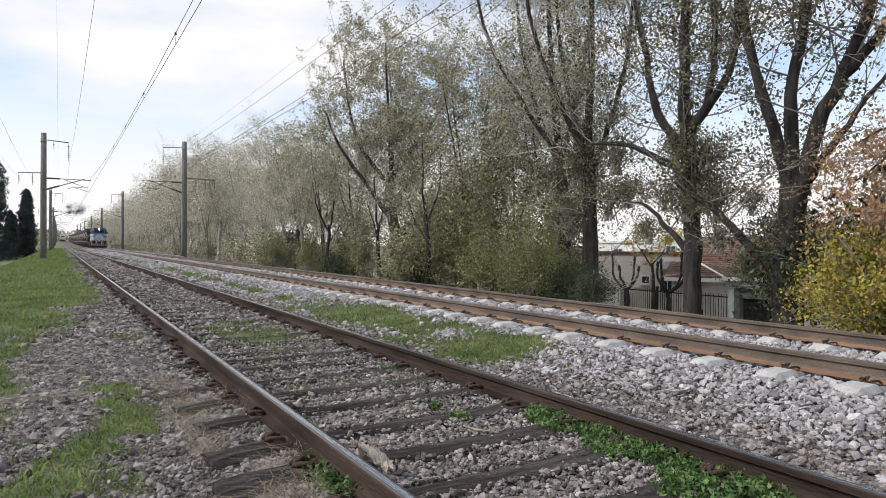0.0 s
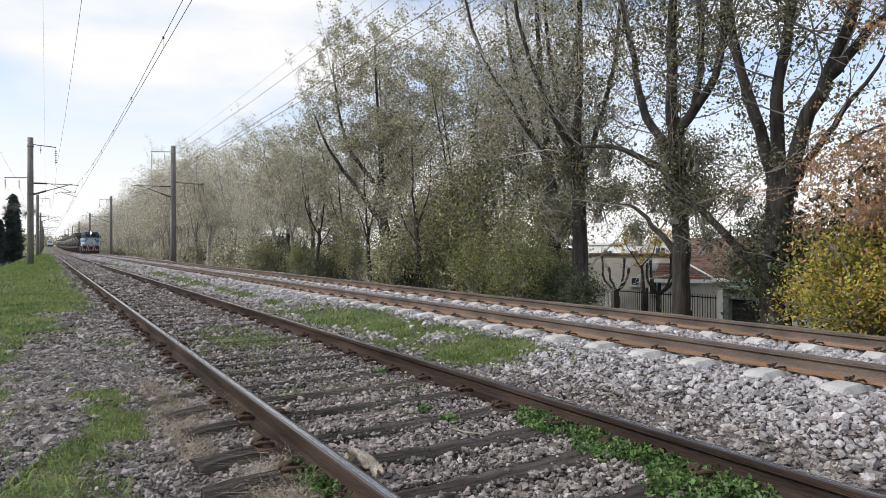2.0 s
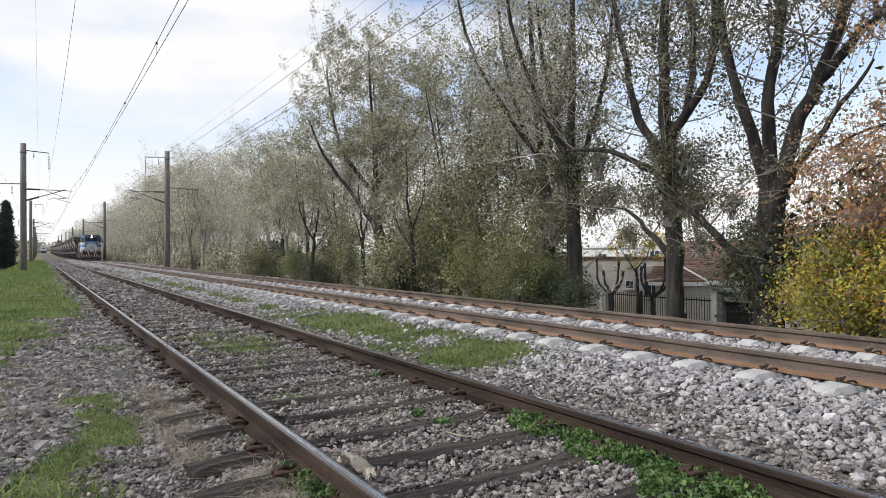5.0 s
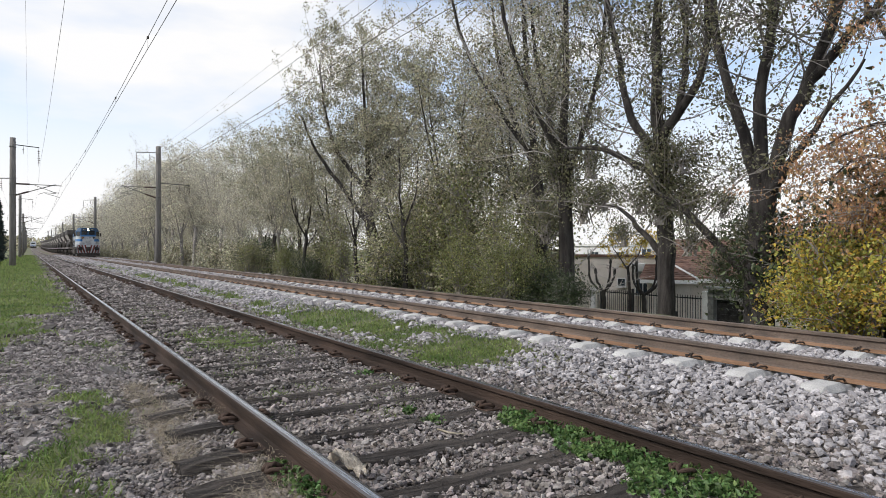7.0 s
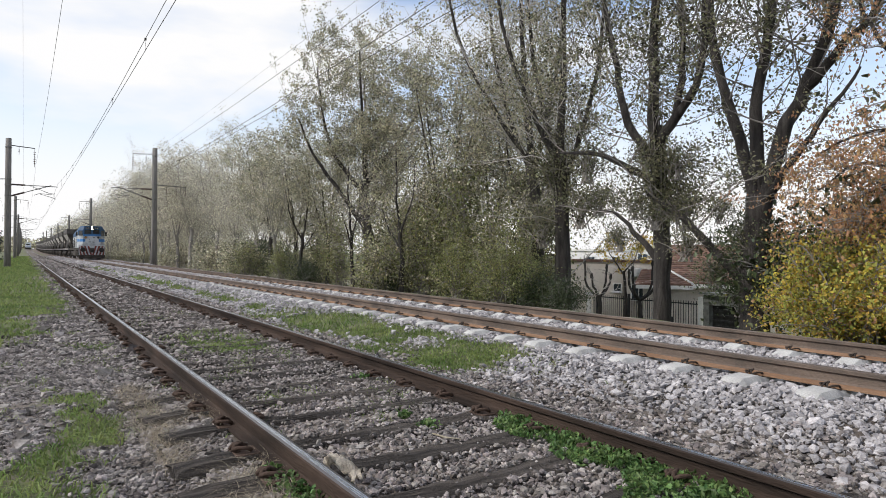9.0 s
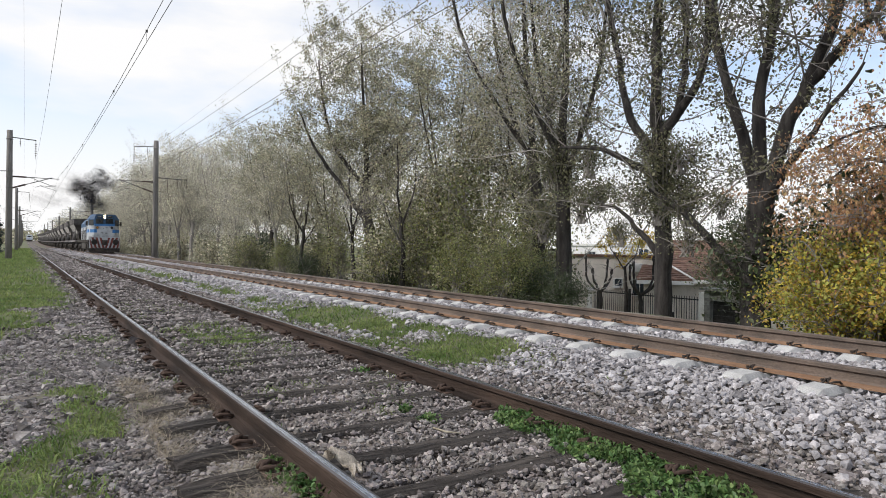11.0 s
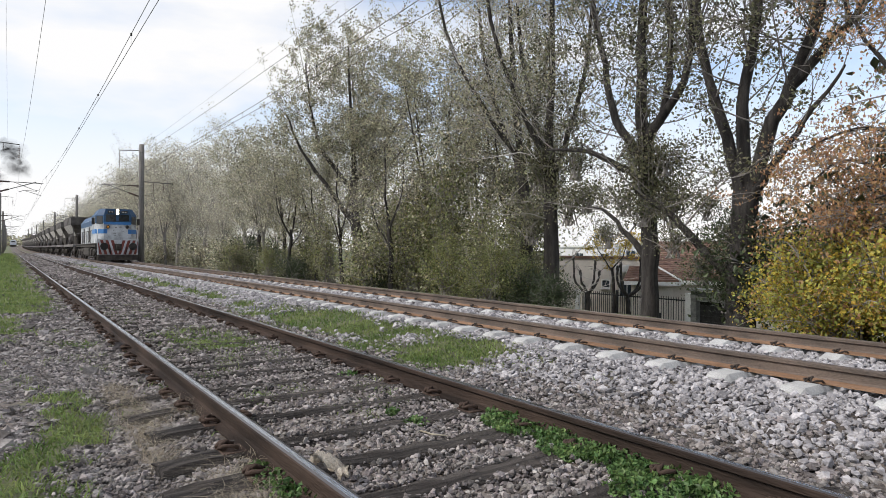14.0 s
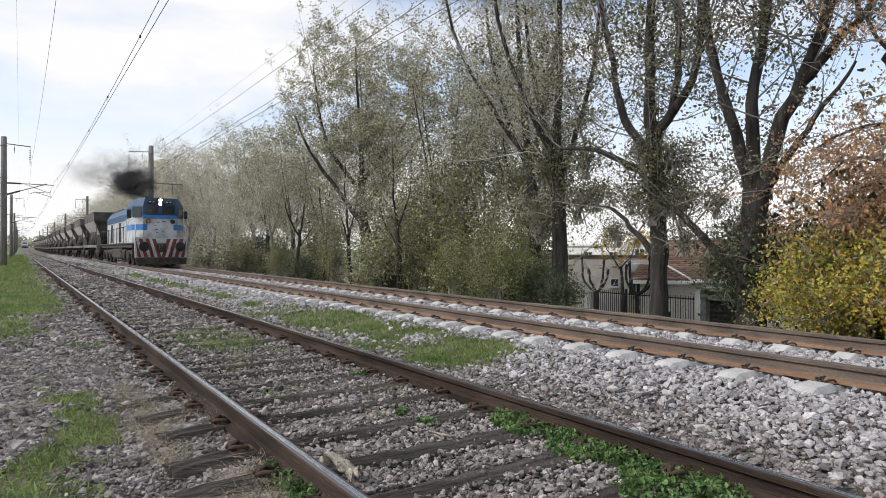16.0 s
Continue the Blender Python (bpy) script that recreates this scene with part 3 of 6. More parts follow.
def bed_of_stones():
    old = [(36000, 0.85, 3.6, 1.2, 8, 0.0178), (20000, 0.75, 3.7, 8, 18, 0.026), (9000, 0.7, 3.8, 18, 45, 0.05), (8000, 0.6, 3.9, 45, 150, 0.10), (6500, 3.02, 4.2, 0.9, 7.5, 0.020), (5000, 0.85, 3.6, -7.8, 1.2, 0.034)]
    parts = []
    for n, x0, x1, y0, y1, s in old:
        x, y = spread(n, x0, x1, y0, y1)
        ok = (turf(x, y) < 0.55 + RNG.uniform(-0.2, 0.3, n)) & (np.minimum(abs(x - NEAR_L), abs(x - NEAR_R)) > 0.065)
        off = np.abs(y[:, None] - np.array(OLD_SLEEPERS)[None]).min(axis=1)
        ok &= (off > 0.09) | (RNG.uniform(0, 1, n) < 0.08 + 0.30 * (value_noise(x * 1.6, y * 1.1, 12) > 0.55) * (y > 5.6))
        size = s * RNG.lognormal(0, 0.32, n) * np.where(off > 0.09, 1, 0.6)
        parts.append([a[ok] for a in (x, y, gz(x, y) + RNG.uniform(-0.018, 0.008, n) + np.where(off > 0.125, 0, 0.016), size)])
    x, y, z, s = (np.concatenate(a) for a in zip(*parts))
    stones("ballast", x, y, z, s, "stone_old", "weathered brown-grey ballast between old wooden sleepers")
    new_b = [(36000, 3.35, 8.6, 0.6, 8, 0.0290), (24000, 3.5, 8.7, 8, 20, 0.036), (12000, 3.6, 8.8, 20, 55, 0.065), (9000, 3.7, 8.8, 55, 150, 0.12), (6000, 3.6, 8.6, -7.8, 0.6, 0.050)]
    parts = []
    for n, x0, x1, y0, y1, s in new_b:
        x, y = spread(n, x0, x1, y0, y1)
        edge = np.interp(y, [0, 2.5, 5.0, 7.0], [4.0, 3.92, 3.75, 3.7]) + (value_noise(y * 0.8, y * 0, 9) - 0.5) * 0.5 + RNG.normal(0, 0.16, n)
        keep = (x > edge) | (RNG.uniform(0, 1, n) < 0.05)
        ok = keep & (turf(x, y) < 0.45 + RNG.uniform(-0.2, 0.3, n)) & (np.minimum(abs(x - FAR_L), abs(x - FAR_R)) > 0.085)
        off = np.abs((y - 2.61 + 0.3135) % 0.627 - 0.3135)
        ok &= (off > 0.15) | (np.abs(x - 6.219) > 1.36) | (np.abs(x - 6.219) < 0.46) | (RNG.uniform(0, 1, n) < 0.06)
        size = s * RNG.lognormal(0, 0.28, n)
        parts.append([a[ok] for a in (x, y, gz(x, y) + RNG.uniform(-0.014, 0.024, n), size)])
    x, y, z, s = (np.concatenate(a) for a in zip(*parts))
    stones("new_ballast", x, y, z, s, "stone_new", "fresh light grey crushed-stone ballast along the relaid track")
    small = [(60000, -1.6, 1.1, 2.2, 9, 0.0134), (16000, -1.4, 1.1, 9, 20, 0.023), (7000, 3.0, 4.4, 1.2, 8, 0.018), (5000, -1.0, 1.0, -7.8, 2.2, 0.024)]
    parts = []
    for n, x0, x1, y0, y1, s in small:
        x, y = spread(n, x0, x1, y0, y1)
        ok = (turf(x, y) < 0.5 + RNG.uniform(-0.3, 0.3, n)) & (np.minimum(abs(x - NEAR_L), abs(x - NEAR_R)) > 0.065)
        size = s * RNG.lognormal(0, 0.45, n)
        parts.append([a[ok] for a in (x, y, gz(x, y) + RNG.uniform(-0.012, 0.004, n), size)])
    x, y, z, s = (np.concatenate(a) for a in zip(*parts))
    stones("gravel", x, y, z, s, "stone_small", "fine brown-grey gravel trodden beside the old track", fine=4.6)


def blades(name, x, y, length, width, material, label, lean=0.5, category="grass"):
    """Bent grass blades, each of two quads."""
    n = len(x)
    z = gz(x, y) - 0.005
    a = RNG.uniform(0, 2 * math.pi, n)
    tilt = RNG.normal(0, lean, (n, 2))
    side = np.stack([np.cos(a), np.sin(a), np.zeros(n)], -1) * (width / 2)[:, None]
    base = np.stack([x, y, z], -1)
    mid = base + np.stack([tilt[:, 0] * 0.35, tilt[:, 1] * 0.35, np.full(n, 0.6)], -1) * length[:, None]
    tip = base + np.stack([tilt[:, 0], tilt[:, 1], np.full(n, 0.92) - 0.3 * np.minimum(1, np.hypot(*tilt.T))], -1) * length[:, None]
    v = np.stack([base - side, base + side, mid + side * 0.8, mid - side * 0.8, tip + side * 0.15, tip - side * 0.15], 1)
    o = (np.arange(n) * 6)[:, None]
    f = np.concatenate([np.array([[0, 1, 2, 3]]) + o, np.array([[3, 2, 4, 5]]) + o])
    return tagged(new(name, raw_mesh(name, v.reshape(-1, 3), f, [material])), label, category, kind="stuff")


def turf_blades():
    parts = []
    for n, x0, x1, y0, y1, s in ((100000, -1.9, 4.8, 2.6, 9, 0.042), (60000, -3.6, 5.0, 9, 22, 0.07), (42000, -5.0, 5.0, 22, 60, 0.12), (16000, -6.0, 1.0, 60, 150, 0.24)):
        x, y = spread(n, x0, x1, y0, y1)
        ok = (turf(x, y) > 0.45 + RNG.uniform(-0.38, 0.45, n)) & (abs(x - NEAR_L) > 0.08) & (abs(x - NEAR_R) > 0.08)
        k = RNG.uniform(0.4, 1.4, n) * s
        parts.append([q[ok] for q in (x, y, k, 0.13 * k + 0.003)])
    # lone tufts in the gravel of the shoulder and between the rails
    cx, cy = spread(120, -1.3, 2.9, 4.2, 15.0)
    own = RNG.integers(0, 120, 7000)
    x, y = cx[own] + RNG.normal(0, 0.075, 7000), cy[own] + RNG.normal(0, 0.13, 7000)
    ok = (abs(x - NEAR_L) > 0.08) & (abs(x - NEAR_R) > 0.08)
    k = RNG.uniform(0.02, 0.06, 7000)
    parts.append([q[ok] for q in (x, y, k, 0.08 * k + 0.0022)])
    x, y, k, w = (np.concatenate(q) for q in zip(*parts))
    blades("grass", x, y, k, w, "grass", "short green grass on the bank and between the tracks", 0.95)
    # straw round the fastenings of the near rail
    x, y = spread(6500, 0.66, 1.17, 2.6, 6.2)
    ok = value_noise(x * 3, y * 2.4, 8) > 0.47
    x, y = x[ok], y[ok]
    blades("dry_grass", x, y, RNG.uniform(0.03, 0.11, len(x)), np.full(len(x), 0.0026), "dry", "bleached dry grass lying beside the rail", 1.8)


# ---------------------------------------------------------------- rails and sleepers
def rail(name, x, top, mats, label, y0=-8.0, y1=700.0, foot=0.14, height=0.15):
    """Flat-bottom rail: foot, web and head, in lengths that meet at joints."""
    h = height
    o = [(-foot / 2, 0), (foot / 2, 0), (foot / 2, 0.012), (0.020, 0.030), (0.009, 0.045), (0.009, h - 0.048), (0.034, h - 0.036), (0.0355, h - 0.009), (0.029, h - 0.0035), (0.014, h), (-0.014, h), (-0.029, h - 0.0035), (-0.0355, h - 0.009), (-0.034, h - 0.036), (-0.009, h - 0.048), (-0.009, 0.045), (-0.020, 0.030), (-foot / 2, 0.012)]
    which = [0, 1, 1, 0, 0, 0, 0, 0, 3, 2, 3, 0, 0, 0, 0, 0, 1, 1]
    bm = bmesh.new()
    ys = [y0] + [v for v in np.arange(0, 60, 3.0)] + [80, 120, 150, 180, 210, 240, 280, 320, 370, 420, 480, y1]
    rings = [[bm.verts.new((x + a, y, top - h + b + float(rise(y)))) for a, b in o] for y in ys]
    k = len(o)
    for r, q in zip(rings, rings[1:]):
        for i in range(k):
            f = bm.faces.new((r[i], r[(i + 1) % k], q[(i + 1) % k], q[i]))
            f.material_index = which[i]
    bm.faces.new(rings[0])
    bm.faces.new(rings[-1][::-1])
    bmesh.ops.recalc_face_normals(bm, faces=bm.faces)
    return tagged(link(name, bm, mats), label, "rail", kind="structure")


def clip_bm(r=0.010, s=1.0):
    """A curled spring clip lying across the rail foot (x towards the rail)."""
    bm = bmesh.new()
    pts = [(0.055, -0.05, 0.012), (0.02, -0.055, 0.03), (-0.035, -0.045, 0.035), (-0.06, -0.015, 0.018), (-0.04, 0.0, 0.04), (0.0, 0.005, 0.052), (-0.03, 0.02, 0.045), (-0.062, 0.03, 0.02), (-0.035, 0.055, 0.035), (0.02, 0.06, 0.03), (0.055, 0.05, 0.012)]
    tube(bm, [Vector(p) * s for p in pts], r * s, 6)
    return bm


def bolt_bm(s=1.0):
    bm = bmesh.new()
    tube(bm, [(0, 0, 0), (0, 0, 0.022 * s), (0, 0, 0.023 * s), (0, 0, 0.05 * s)], [0.021 * s, 0.021 * s, 0.011 * s, 0.011 * s], 6)
    return bm


def wooden_beam(seed, x0, x1):
    rnd = random.Random(seed)
    bm = bmesh.new()
    n = 22
    rings = []
    for i in range(n + 1):
        x = x0 + (x1 - x0) * i / n
        worn = -0.022 * (i in (0, n)) - 0.008 * (i in (1, n - 1))
        ring = []
        for k, (y, z) in enumerate(((-0.115, -0.10), (0.115, -0.10), (0.12, 0.0), (0.075, 0.028), (0.02, 0.030), (-0.035, 0.026), (-0.085, 0.027), (-0.12, -0.004))):
            ring.append(bm.verts.new((x + rnd.uniform(-0.02, 0.02) * (i in (0, n)), y + rnd.uniform(-0.014, 0.014), z + rnd.uniform(-0.014, 0.006) + worn)))
        rings.append(ring)
    for a, b in zip(rings, rings[1:]):
        for k in range(8):
            bm.faces.new((a[k], b[k], b[(k + 1) % 8], a[(k + 1) % 8]))
    bm.faces.new(rings[0])
    bm.faces.new(rings[-1][::-1])
    bmesh.ops.recalc_face_normals(bm, faces=bm.faces)
    return bm


def near_track():
    mats = ("rail_side", "rail_side", "rail_head", "rail_shoulder")
    rail("rail", NEAR_L, NEAR_TOP, mats, "worn brown steel rail with polished head on wooden sleepers")
    rail("rail", NEAR_R, NEAR_TOP, mats, "worn brown steel rail with polished head on wooden sleepers")
    protos = []
    for v in range(4):
        s = empty("wooden_sleeper")
        part("beam", wooden_beam(v, -1.40 + 0.04 * (v % 3), 1.38), "wood", s)
        for rx in (-0.875, 0.875):
            bm = boxes((rx - 0.15, rx + 0.15, -0.085, 0.085, 0.014, 0.034), bev=0.004)
            part("baseplate", bm, "clip", s)
            for side in (-1, 1):
                c = part("clip", clip_bm(0.0150, 0.88), "clip", s)
                c.matrix_basis = pose(rx + side * 0.105, 0, 0.036, 0, 0, 0 if side < 0 else 180)
                b = part("screw", bolt_bm(), "clip", s)
                b.matrix_basis = pose(rx + side * 0.13, 0.0, 0.03)
        tagged(s, "cracked weathered wooden sleeper bedded in old ballast", "sleeper", "wooden sleepers")
        protos.append(s)
    rnd = random.Random(5)
    for i, y in enumerate(OLD_SLEEPERS):
        close = 3.0 < y < 5.2
        m = pose(2.082 + rnd.uniform(-0.05, 0.05), y + rnd.uniform(-0.015, 0.015), (0.0 if close else rnd.uniform(-0.012, 0.008)) - 0.004, 0, 0, rnd.uniform(-1.6, 1.6))
        if i < 4:
            protos[i].matrix_basis = m
        else:
            copy_thing(protos[rnd.randrange(4)], m)


def far_track():
    mats = ("rust_rail", "rust_foot", "rust_head", "rust_head")
    rail("rail", FAR_L, FAR_TOP, mats, "rusty steel rail with orange foot on concrete sleepers")
    rail("rail", FAR_R, FAR_TOP, mats, "rusty steel rail with orange foot on concrete sleepers")
    s = empty("concrete_sleeper")
    bm = bmesh.new()
    # sunk middle, raised rail seats with sloped shoulders
    xs = [-1.33, -1.27, -1.06, -0.98, -0.76, -0.66, -0.36, 0.36, 0.66, 0.76, 0.98, 1.06, 1.27, 1.33]
    zs = [-0.035, 0.0, 0.008, -0.018, -0.018, 0.006, -0.085, -0.085, 0.006, -0.018, -0.018, 0.008, 0.0, -0.035]
    rings = []
    for x, z in zip(xs, zs):
        rings.append([bm.verts.new((x, y, q)) for y, q in ((-0.135, -0.2), (0.135, -0.2), (0.125, z - 0.05), (0.085, z), (-0.085, z), (-0.125, z - 0.05))])
    for a, b in zip(rings, rings[1:]):
        for k in range(6):
            bm.faces.new((a[k], b[k], b[(k + 1) % 6], a[(k + 1) % 6]))
    bm.faces.new(rings[0])
    bm.faces.new(rings[-1][::-1])
    bmesh.ops.recalc_face_normals(bm, faces=bm.faces)
    part("beam", bm, "concrete", s)
    for rx in (-0.875, 0.875):
        part("rail_pad", boxes((rx - 0.08, rx + 0.08, -0.07, 0.07, -0.02, -0.012)), "clip_dark", s)
        for side in (-1, 1):
            c = part("clip", clip_bm(0.009, 1.0), "clip_dark", s)
            c.matrix_basis = pose(rx + side * 0.105, 0, -0.012, 0, 0, 0 if side < 0 else 180)
    tagged(s, "pale concrete sleeper with sloped shoulders in grey ballast", "sleeper", "concrete sleepers")
    rnd = random.Random(6)
    for k in [*range(-4, 96), *range(-16, -4)]:
        m = pose((FAR_L + FAR_R) / 2 + rnd.uniform(-0.015, 0.015), 2.61 + 0.627 * k + rnd.uniform(-0.025, 0.025), FAR_TOP - 0.15 + 0.012 + rnd.uniform(-0.004, 0.0), 0, 0, rnd.uniform(-0.8, 0.8))
        if k == -4:
            s.matrix_basis = m
        else:
            copy_thing(s, m)


near_track()
far_track()


# ---------------------------------------------------------------- the goods train
TRACK_X = (FAR_L + FAR_R) / 2


def train_y(t):
    """Where the locomotive's buffer beam is; it gathers speed slowly."""
    return 131.9 - 5.55 * t - 0.0248 * t * t


def ring(bm, c, r0, r1, axis="x", w=0.1, seg=18, mi=0):
    """A disc or wheel along an axis: outer radius r0 at one end, r1 at the other."""
    a, b = [], []
    for k in range(seg):
        t = 2 * math.pi * k / seg
        p, q = math.cos(t), math.sin(t)
        for lst, r, o in ((a, r0, -w / 2), (b, r1, w / 2)):
            v = (o, p * r, q * r) if axis == "x" else (p * r, o, q * r) if axis == "y" else (p * r, q * r, o)
            lst.append(bm.verts.new(Vector(c) + Vector(v)))
    for k in range(seg):
        bm.faces.new((a[k], a[(k + 1) % seg], b[(k + 1) % seg], b[k])).material_index = mi
    bm.faces.new(a[::-1]).material_index = mi
    bm.faces.new(b).material_index = mi


def wheelset(parent, y, radius):
    bm = bmesh.new()
    for s in (-1, 1):
        ring(bm, (s * 0.87, 0, 0), radius, radius, "x", 0.12, 20)
        ring(bm, (s * 0.80, 0, 0), radius + 0.03, radius + 0.03, "x", 0.03, 20)
        for k in range(4):
            a = k * math.pi / 2
            ring(bm, (s * 0.94, math.cos(a) * radius * 0.55, math.sin(a) * radius * 0.55), 0.06, 0.05, "x", 0.03, 6)
        ring(bm, (s * 0.96, 0, 0), 0.12, 0.1, "x", 0.08, 10)
    ring(bm, (0, 0, 0), 0.09, 0.09, "x", 1.6, 10)
    bmesh.ops.recalc_face_normals(bm, faces=bm.faces)
    w = part("wheelset", bm, "under", parent)
    w.matrix_basis = pose(0, y, radius)
    return w


def bogie(parent, y, axles, radius, label=""):
    bm = bmesh.new()
    half = max(axles) + 0.55
    for s in (-1, 1):
        box(bm, s * 1.06 - 0.06, s * 1.06 + 0.06, y - half, y + half, radius + 0.12, radius + 0.34, 0.03)
        for a in axles:
            box(bm, s * 1.08 - 0.11, s * 1.08 + 0.11, y + a - 0.17, y + a + 0.17, radius - 0.18, radius + 0.22, 0.04)
            for d in (-0.27, 0.27):
                for k in range(4):
                    ring(bm, (s * 1.06, y + a + d, radius + 0.13 + 0.065 * k - 0.13), 0.075, 0.075, "z", 0.04, 8)
        for a0, a1 in zip(axles, axles[1:]):
            m = y + (a0 + a1) / 2
            box(bm, s * 1.08 - 0.05, s * 1.08 + 0.05, m - 0.1, m + 0.1, 0.28, radius + 0.2, 0.03)
    box(bm, -1.0, 1.0, y - 0.3, y + 0.3, radius + 0.05, radius + 0.38)
    return part("bogie_frame", bm, "under", parent, label)


def arc_pipe(bm, pts, r=0.02, sides=5):
    tube(bm, pts, r, sides)


def locomotive():
    loco = empty("locomotive")
    # frame and running board
    part("underframe", boxes((-1.2, 1.2, 0.35, 17.1, 0.98, 1.22), (-1.28, 1.28, 0.3, 17.15, 1.16, 1.24), bev=0.01), "under", loco)
    # buffer beam with apron, leaning a little forward at the top
    bm = bmesh.new()
    fr = [(-1.25, 0.46), (1.25, 0.46), (1.28, 1.52), (0.45, 1.52), (0.36, 1.46), (-0.36, 1.46), (-0.45, 1.52), (-1.28, 1.52)]
    prism(bm, fr, 0.0, 0.22)
    part("buffer_beam", bm, "loco_white", loco, "white buffer beam with red chevrons")
    # chevron stripes, four a side, proud of the beam
    for s in (-1, 1):
        for k in range(4):
            x0 = 0.10 + k * 0.32
            bm = bmesh.new()
            o = []
            for xx, zz in ((x0 - 0.10, 0.47), (x0 + 0.08, 0.47), (x0 + 0.36, 1.44), (x0 + 0.18, 1.44)):
                o.append((s * min(xx, 1.25), zz))
            prism(bm, o, -0.006, 0.0)
            part("chevron", bm, "loco_red", loco, "faded red stripe")
        b = bmesh.new()
        ring(b, (s * 0.88, -0.16, 1.02), 0.13, 0.13, "y", 0.36, 14)
        ring(b, (s * 0.88, -0.36, 1.02), 0.24, 0.255, "y", 0.06, 20)
        bmesh.ops.recalc_face_normals(b, faces=b.faces)
        part("buffer", b, "loco_black", loco, "round black buffer")
        b = bmesh.new()
        arc_pipe(b, [(s * 0.5, -0.02, 1.0), (s * 0.5, -0.10, 0.96), (s * 0.49, -0.12, 0.7), (s * 0.46, -0.06, 0.5)], 0.028)
        part("brake_hose", b, "loco_black", loco)
        # steps and grab rails at the corners
        b = boxes((s * 1.26 - 0.05, s * 1.26 + 0.05, 0.35, 0.75, 0.36, 0.40), (s * 1.26 - 0.05, s * 1.26 + 0.05, 0.35, 0.75, 0.64, 0.68), (s * 1.28 - 0.02, s * 1.28 + 0.02, 0.35, 0.39, 0.36, 1.18), (s * 1.28 - 0.02, s * 1.28 + 0.02, 0.73, 0.77, 0.36, 1.18))
        part("steps", b, "loco_black", loco)
        b = bmesh.new()
        arc_pipe(b, [(s * 1.24, 0.12, 1.5), (s * 1.24, 0.10, 2.1), (s * 1.20, 0.4, 2.2), (s * 1.22, 0.95, 2.2)], 0.02)
        part("handrail", b, "trim", loco)
    b = bmesh.new()
    box(b, -0.13, 0.13, -0.42, 0.0, 0.86, 1.08, 0.03)
    box(b, -0.18, 0.02, -0.50, -0.36, 0.82, 1.14, 0.03)
    box(b, -0.22, 0.22, -0.05, 0.02, 0.74, 1.20, 0.02)
    part("coupler", b, "under", loco, "dusty knuckle coupler")
    b = bmesh.new()
    prism(b, [(-1.22, 0.10), (1.22, 0.10), (1.24, 0.45), (-1.24, 0.45)], -0.12, 0.02)
    part("snow_plough", b, "under", loco, "dusty black plough plate over the rails")
    # cab: front face with raked corners; white to the waist, blue above
    def plan(grow, back=3.1):
        return [(-1.28 - grow, 1.02 - grow), (-0.84, 0.40 - grow), (0.84, 0.40 - grow), (1.28 + grow, 1.02 - grow), (1.28 + grow, back), (-1.28 - grow, back)]

    def plan_prism(bm, outline, z0, z1, top=None):
        lo = [bm.verts.new((x, y, z0)) for x, y in outline]
        hi = [bm.verts.new((x, y, z1)) for x, y in (top or outline)]
        k = len(lo)
        for i in range(k):
            bm.faces.new((lo[i], lo[(i + 1) % k], hi[(i + 1) % k], hi[i]))
        bm.faces.new(lo[::-1])
        bm.faces.new(hi)
        bmesh.ops.recalc_face_normals(bm, faces=bm.faces)

    def on_front(x0, x1, z0, z1, y=0.40, d=0.012):
        return boxes((x0, x1, y - d, y + 0.004, z0, z1))

    def on_corner(s, u0, u1, z0, z1, d=0.012):
        """A flat plate on the raked corner, from share u0 to u1 of its width."""
        bm = bmesh.new()
        a, b = Vector((s * 0.84, 0.40, 0)), Vector((s * 1.28, 1.02, 0))
        n = Vector((s * 0.62, -0.44, 0)).normalized()
        p, q = a.lerp(b, u0), a.lerp(b, u1)
        lo = [p, q, q + n * d, p + n * d]
        v0 = [bm.verts.new((w.x, w.y, z0)) for w in lo]
        v1 = [bm.verts.new((w.x, w.y, z1)) for w in lo]
        for i in range(4):
            bm.faces.new((v0[i], v0[(i + 1) % 4], v1[(i + 1) % 4], v1[i]))
        bm.faces.new(v0)
        bm.faces.new(v1)
        bmesh.ops.recalc_face_normals(bm, faces=bm.faces)
        return bm

    bm = bmesh.new()
    plan_prism(bm, plan(0), 1.24, 2.60)
    part("cab_lower", bm, "loco_white", loco, "grimy white lower cab")
    bm = bmesh.new()
    plan_prism(bm, plan(0.004), 2.60, 3.16)
    roof = [(-0.98, 0.80), (-0.72, 0.44), (0.72, 0.44), (0.98, 0.80), (0.98, 3.1), (-0.98, 3.1)]
    plan_prism(bm, plan(0.004), 3.16, 3.60, roof)
    part("cab_upper", bm, "loco_blue", loco, "faded blue upper cab and roof")
    part("nose_panel", on_front(-0.62, 0.66, 1.5, 2.50, 0.40, 0.03), "loco_white", loco, "scuffed white nose door")
    part("nose_band", on_front(-0.84, 0.84, 2.52, 2.70, 0.40, 0.05), "loco_stripe", loco, "blue band under the windscreen")
    rnd = random.Random(3)
    for k in range(9):
        x, z = rnd.uniform(-0.5, 0.42), rnd.uniform(1.75, 2.42)
        part("paint_scar", on_front(x, x + rnd.uniform(0.04, 0.16), z, z + rnd.uniform(0.015, 0.05), 0.372, 0.004), "under", loco, "dark worn paint")
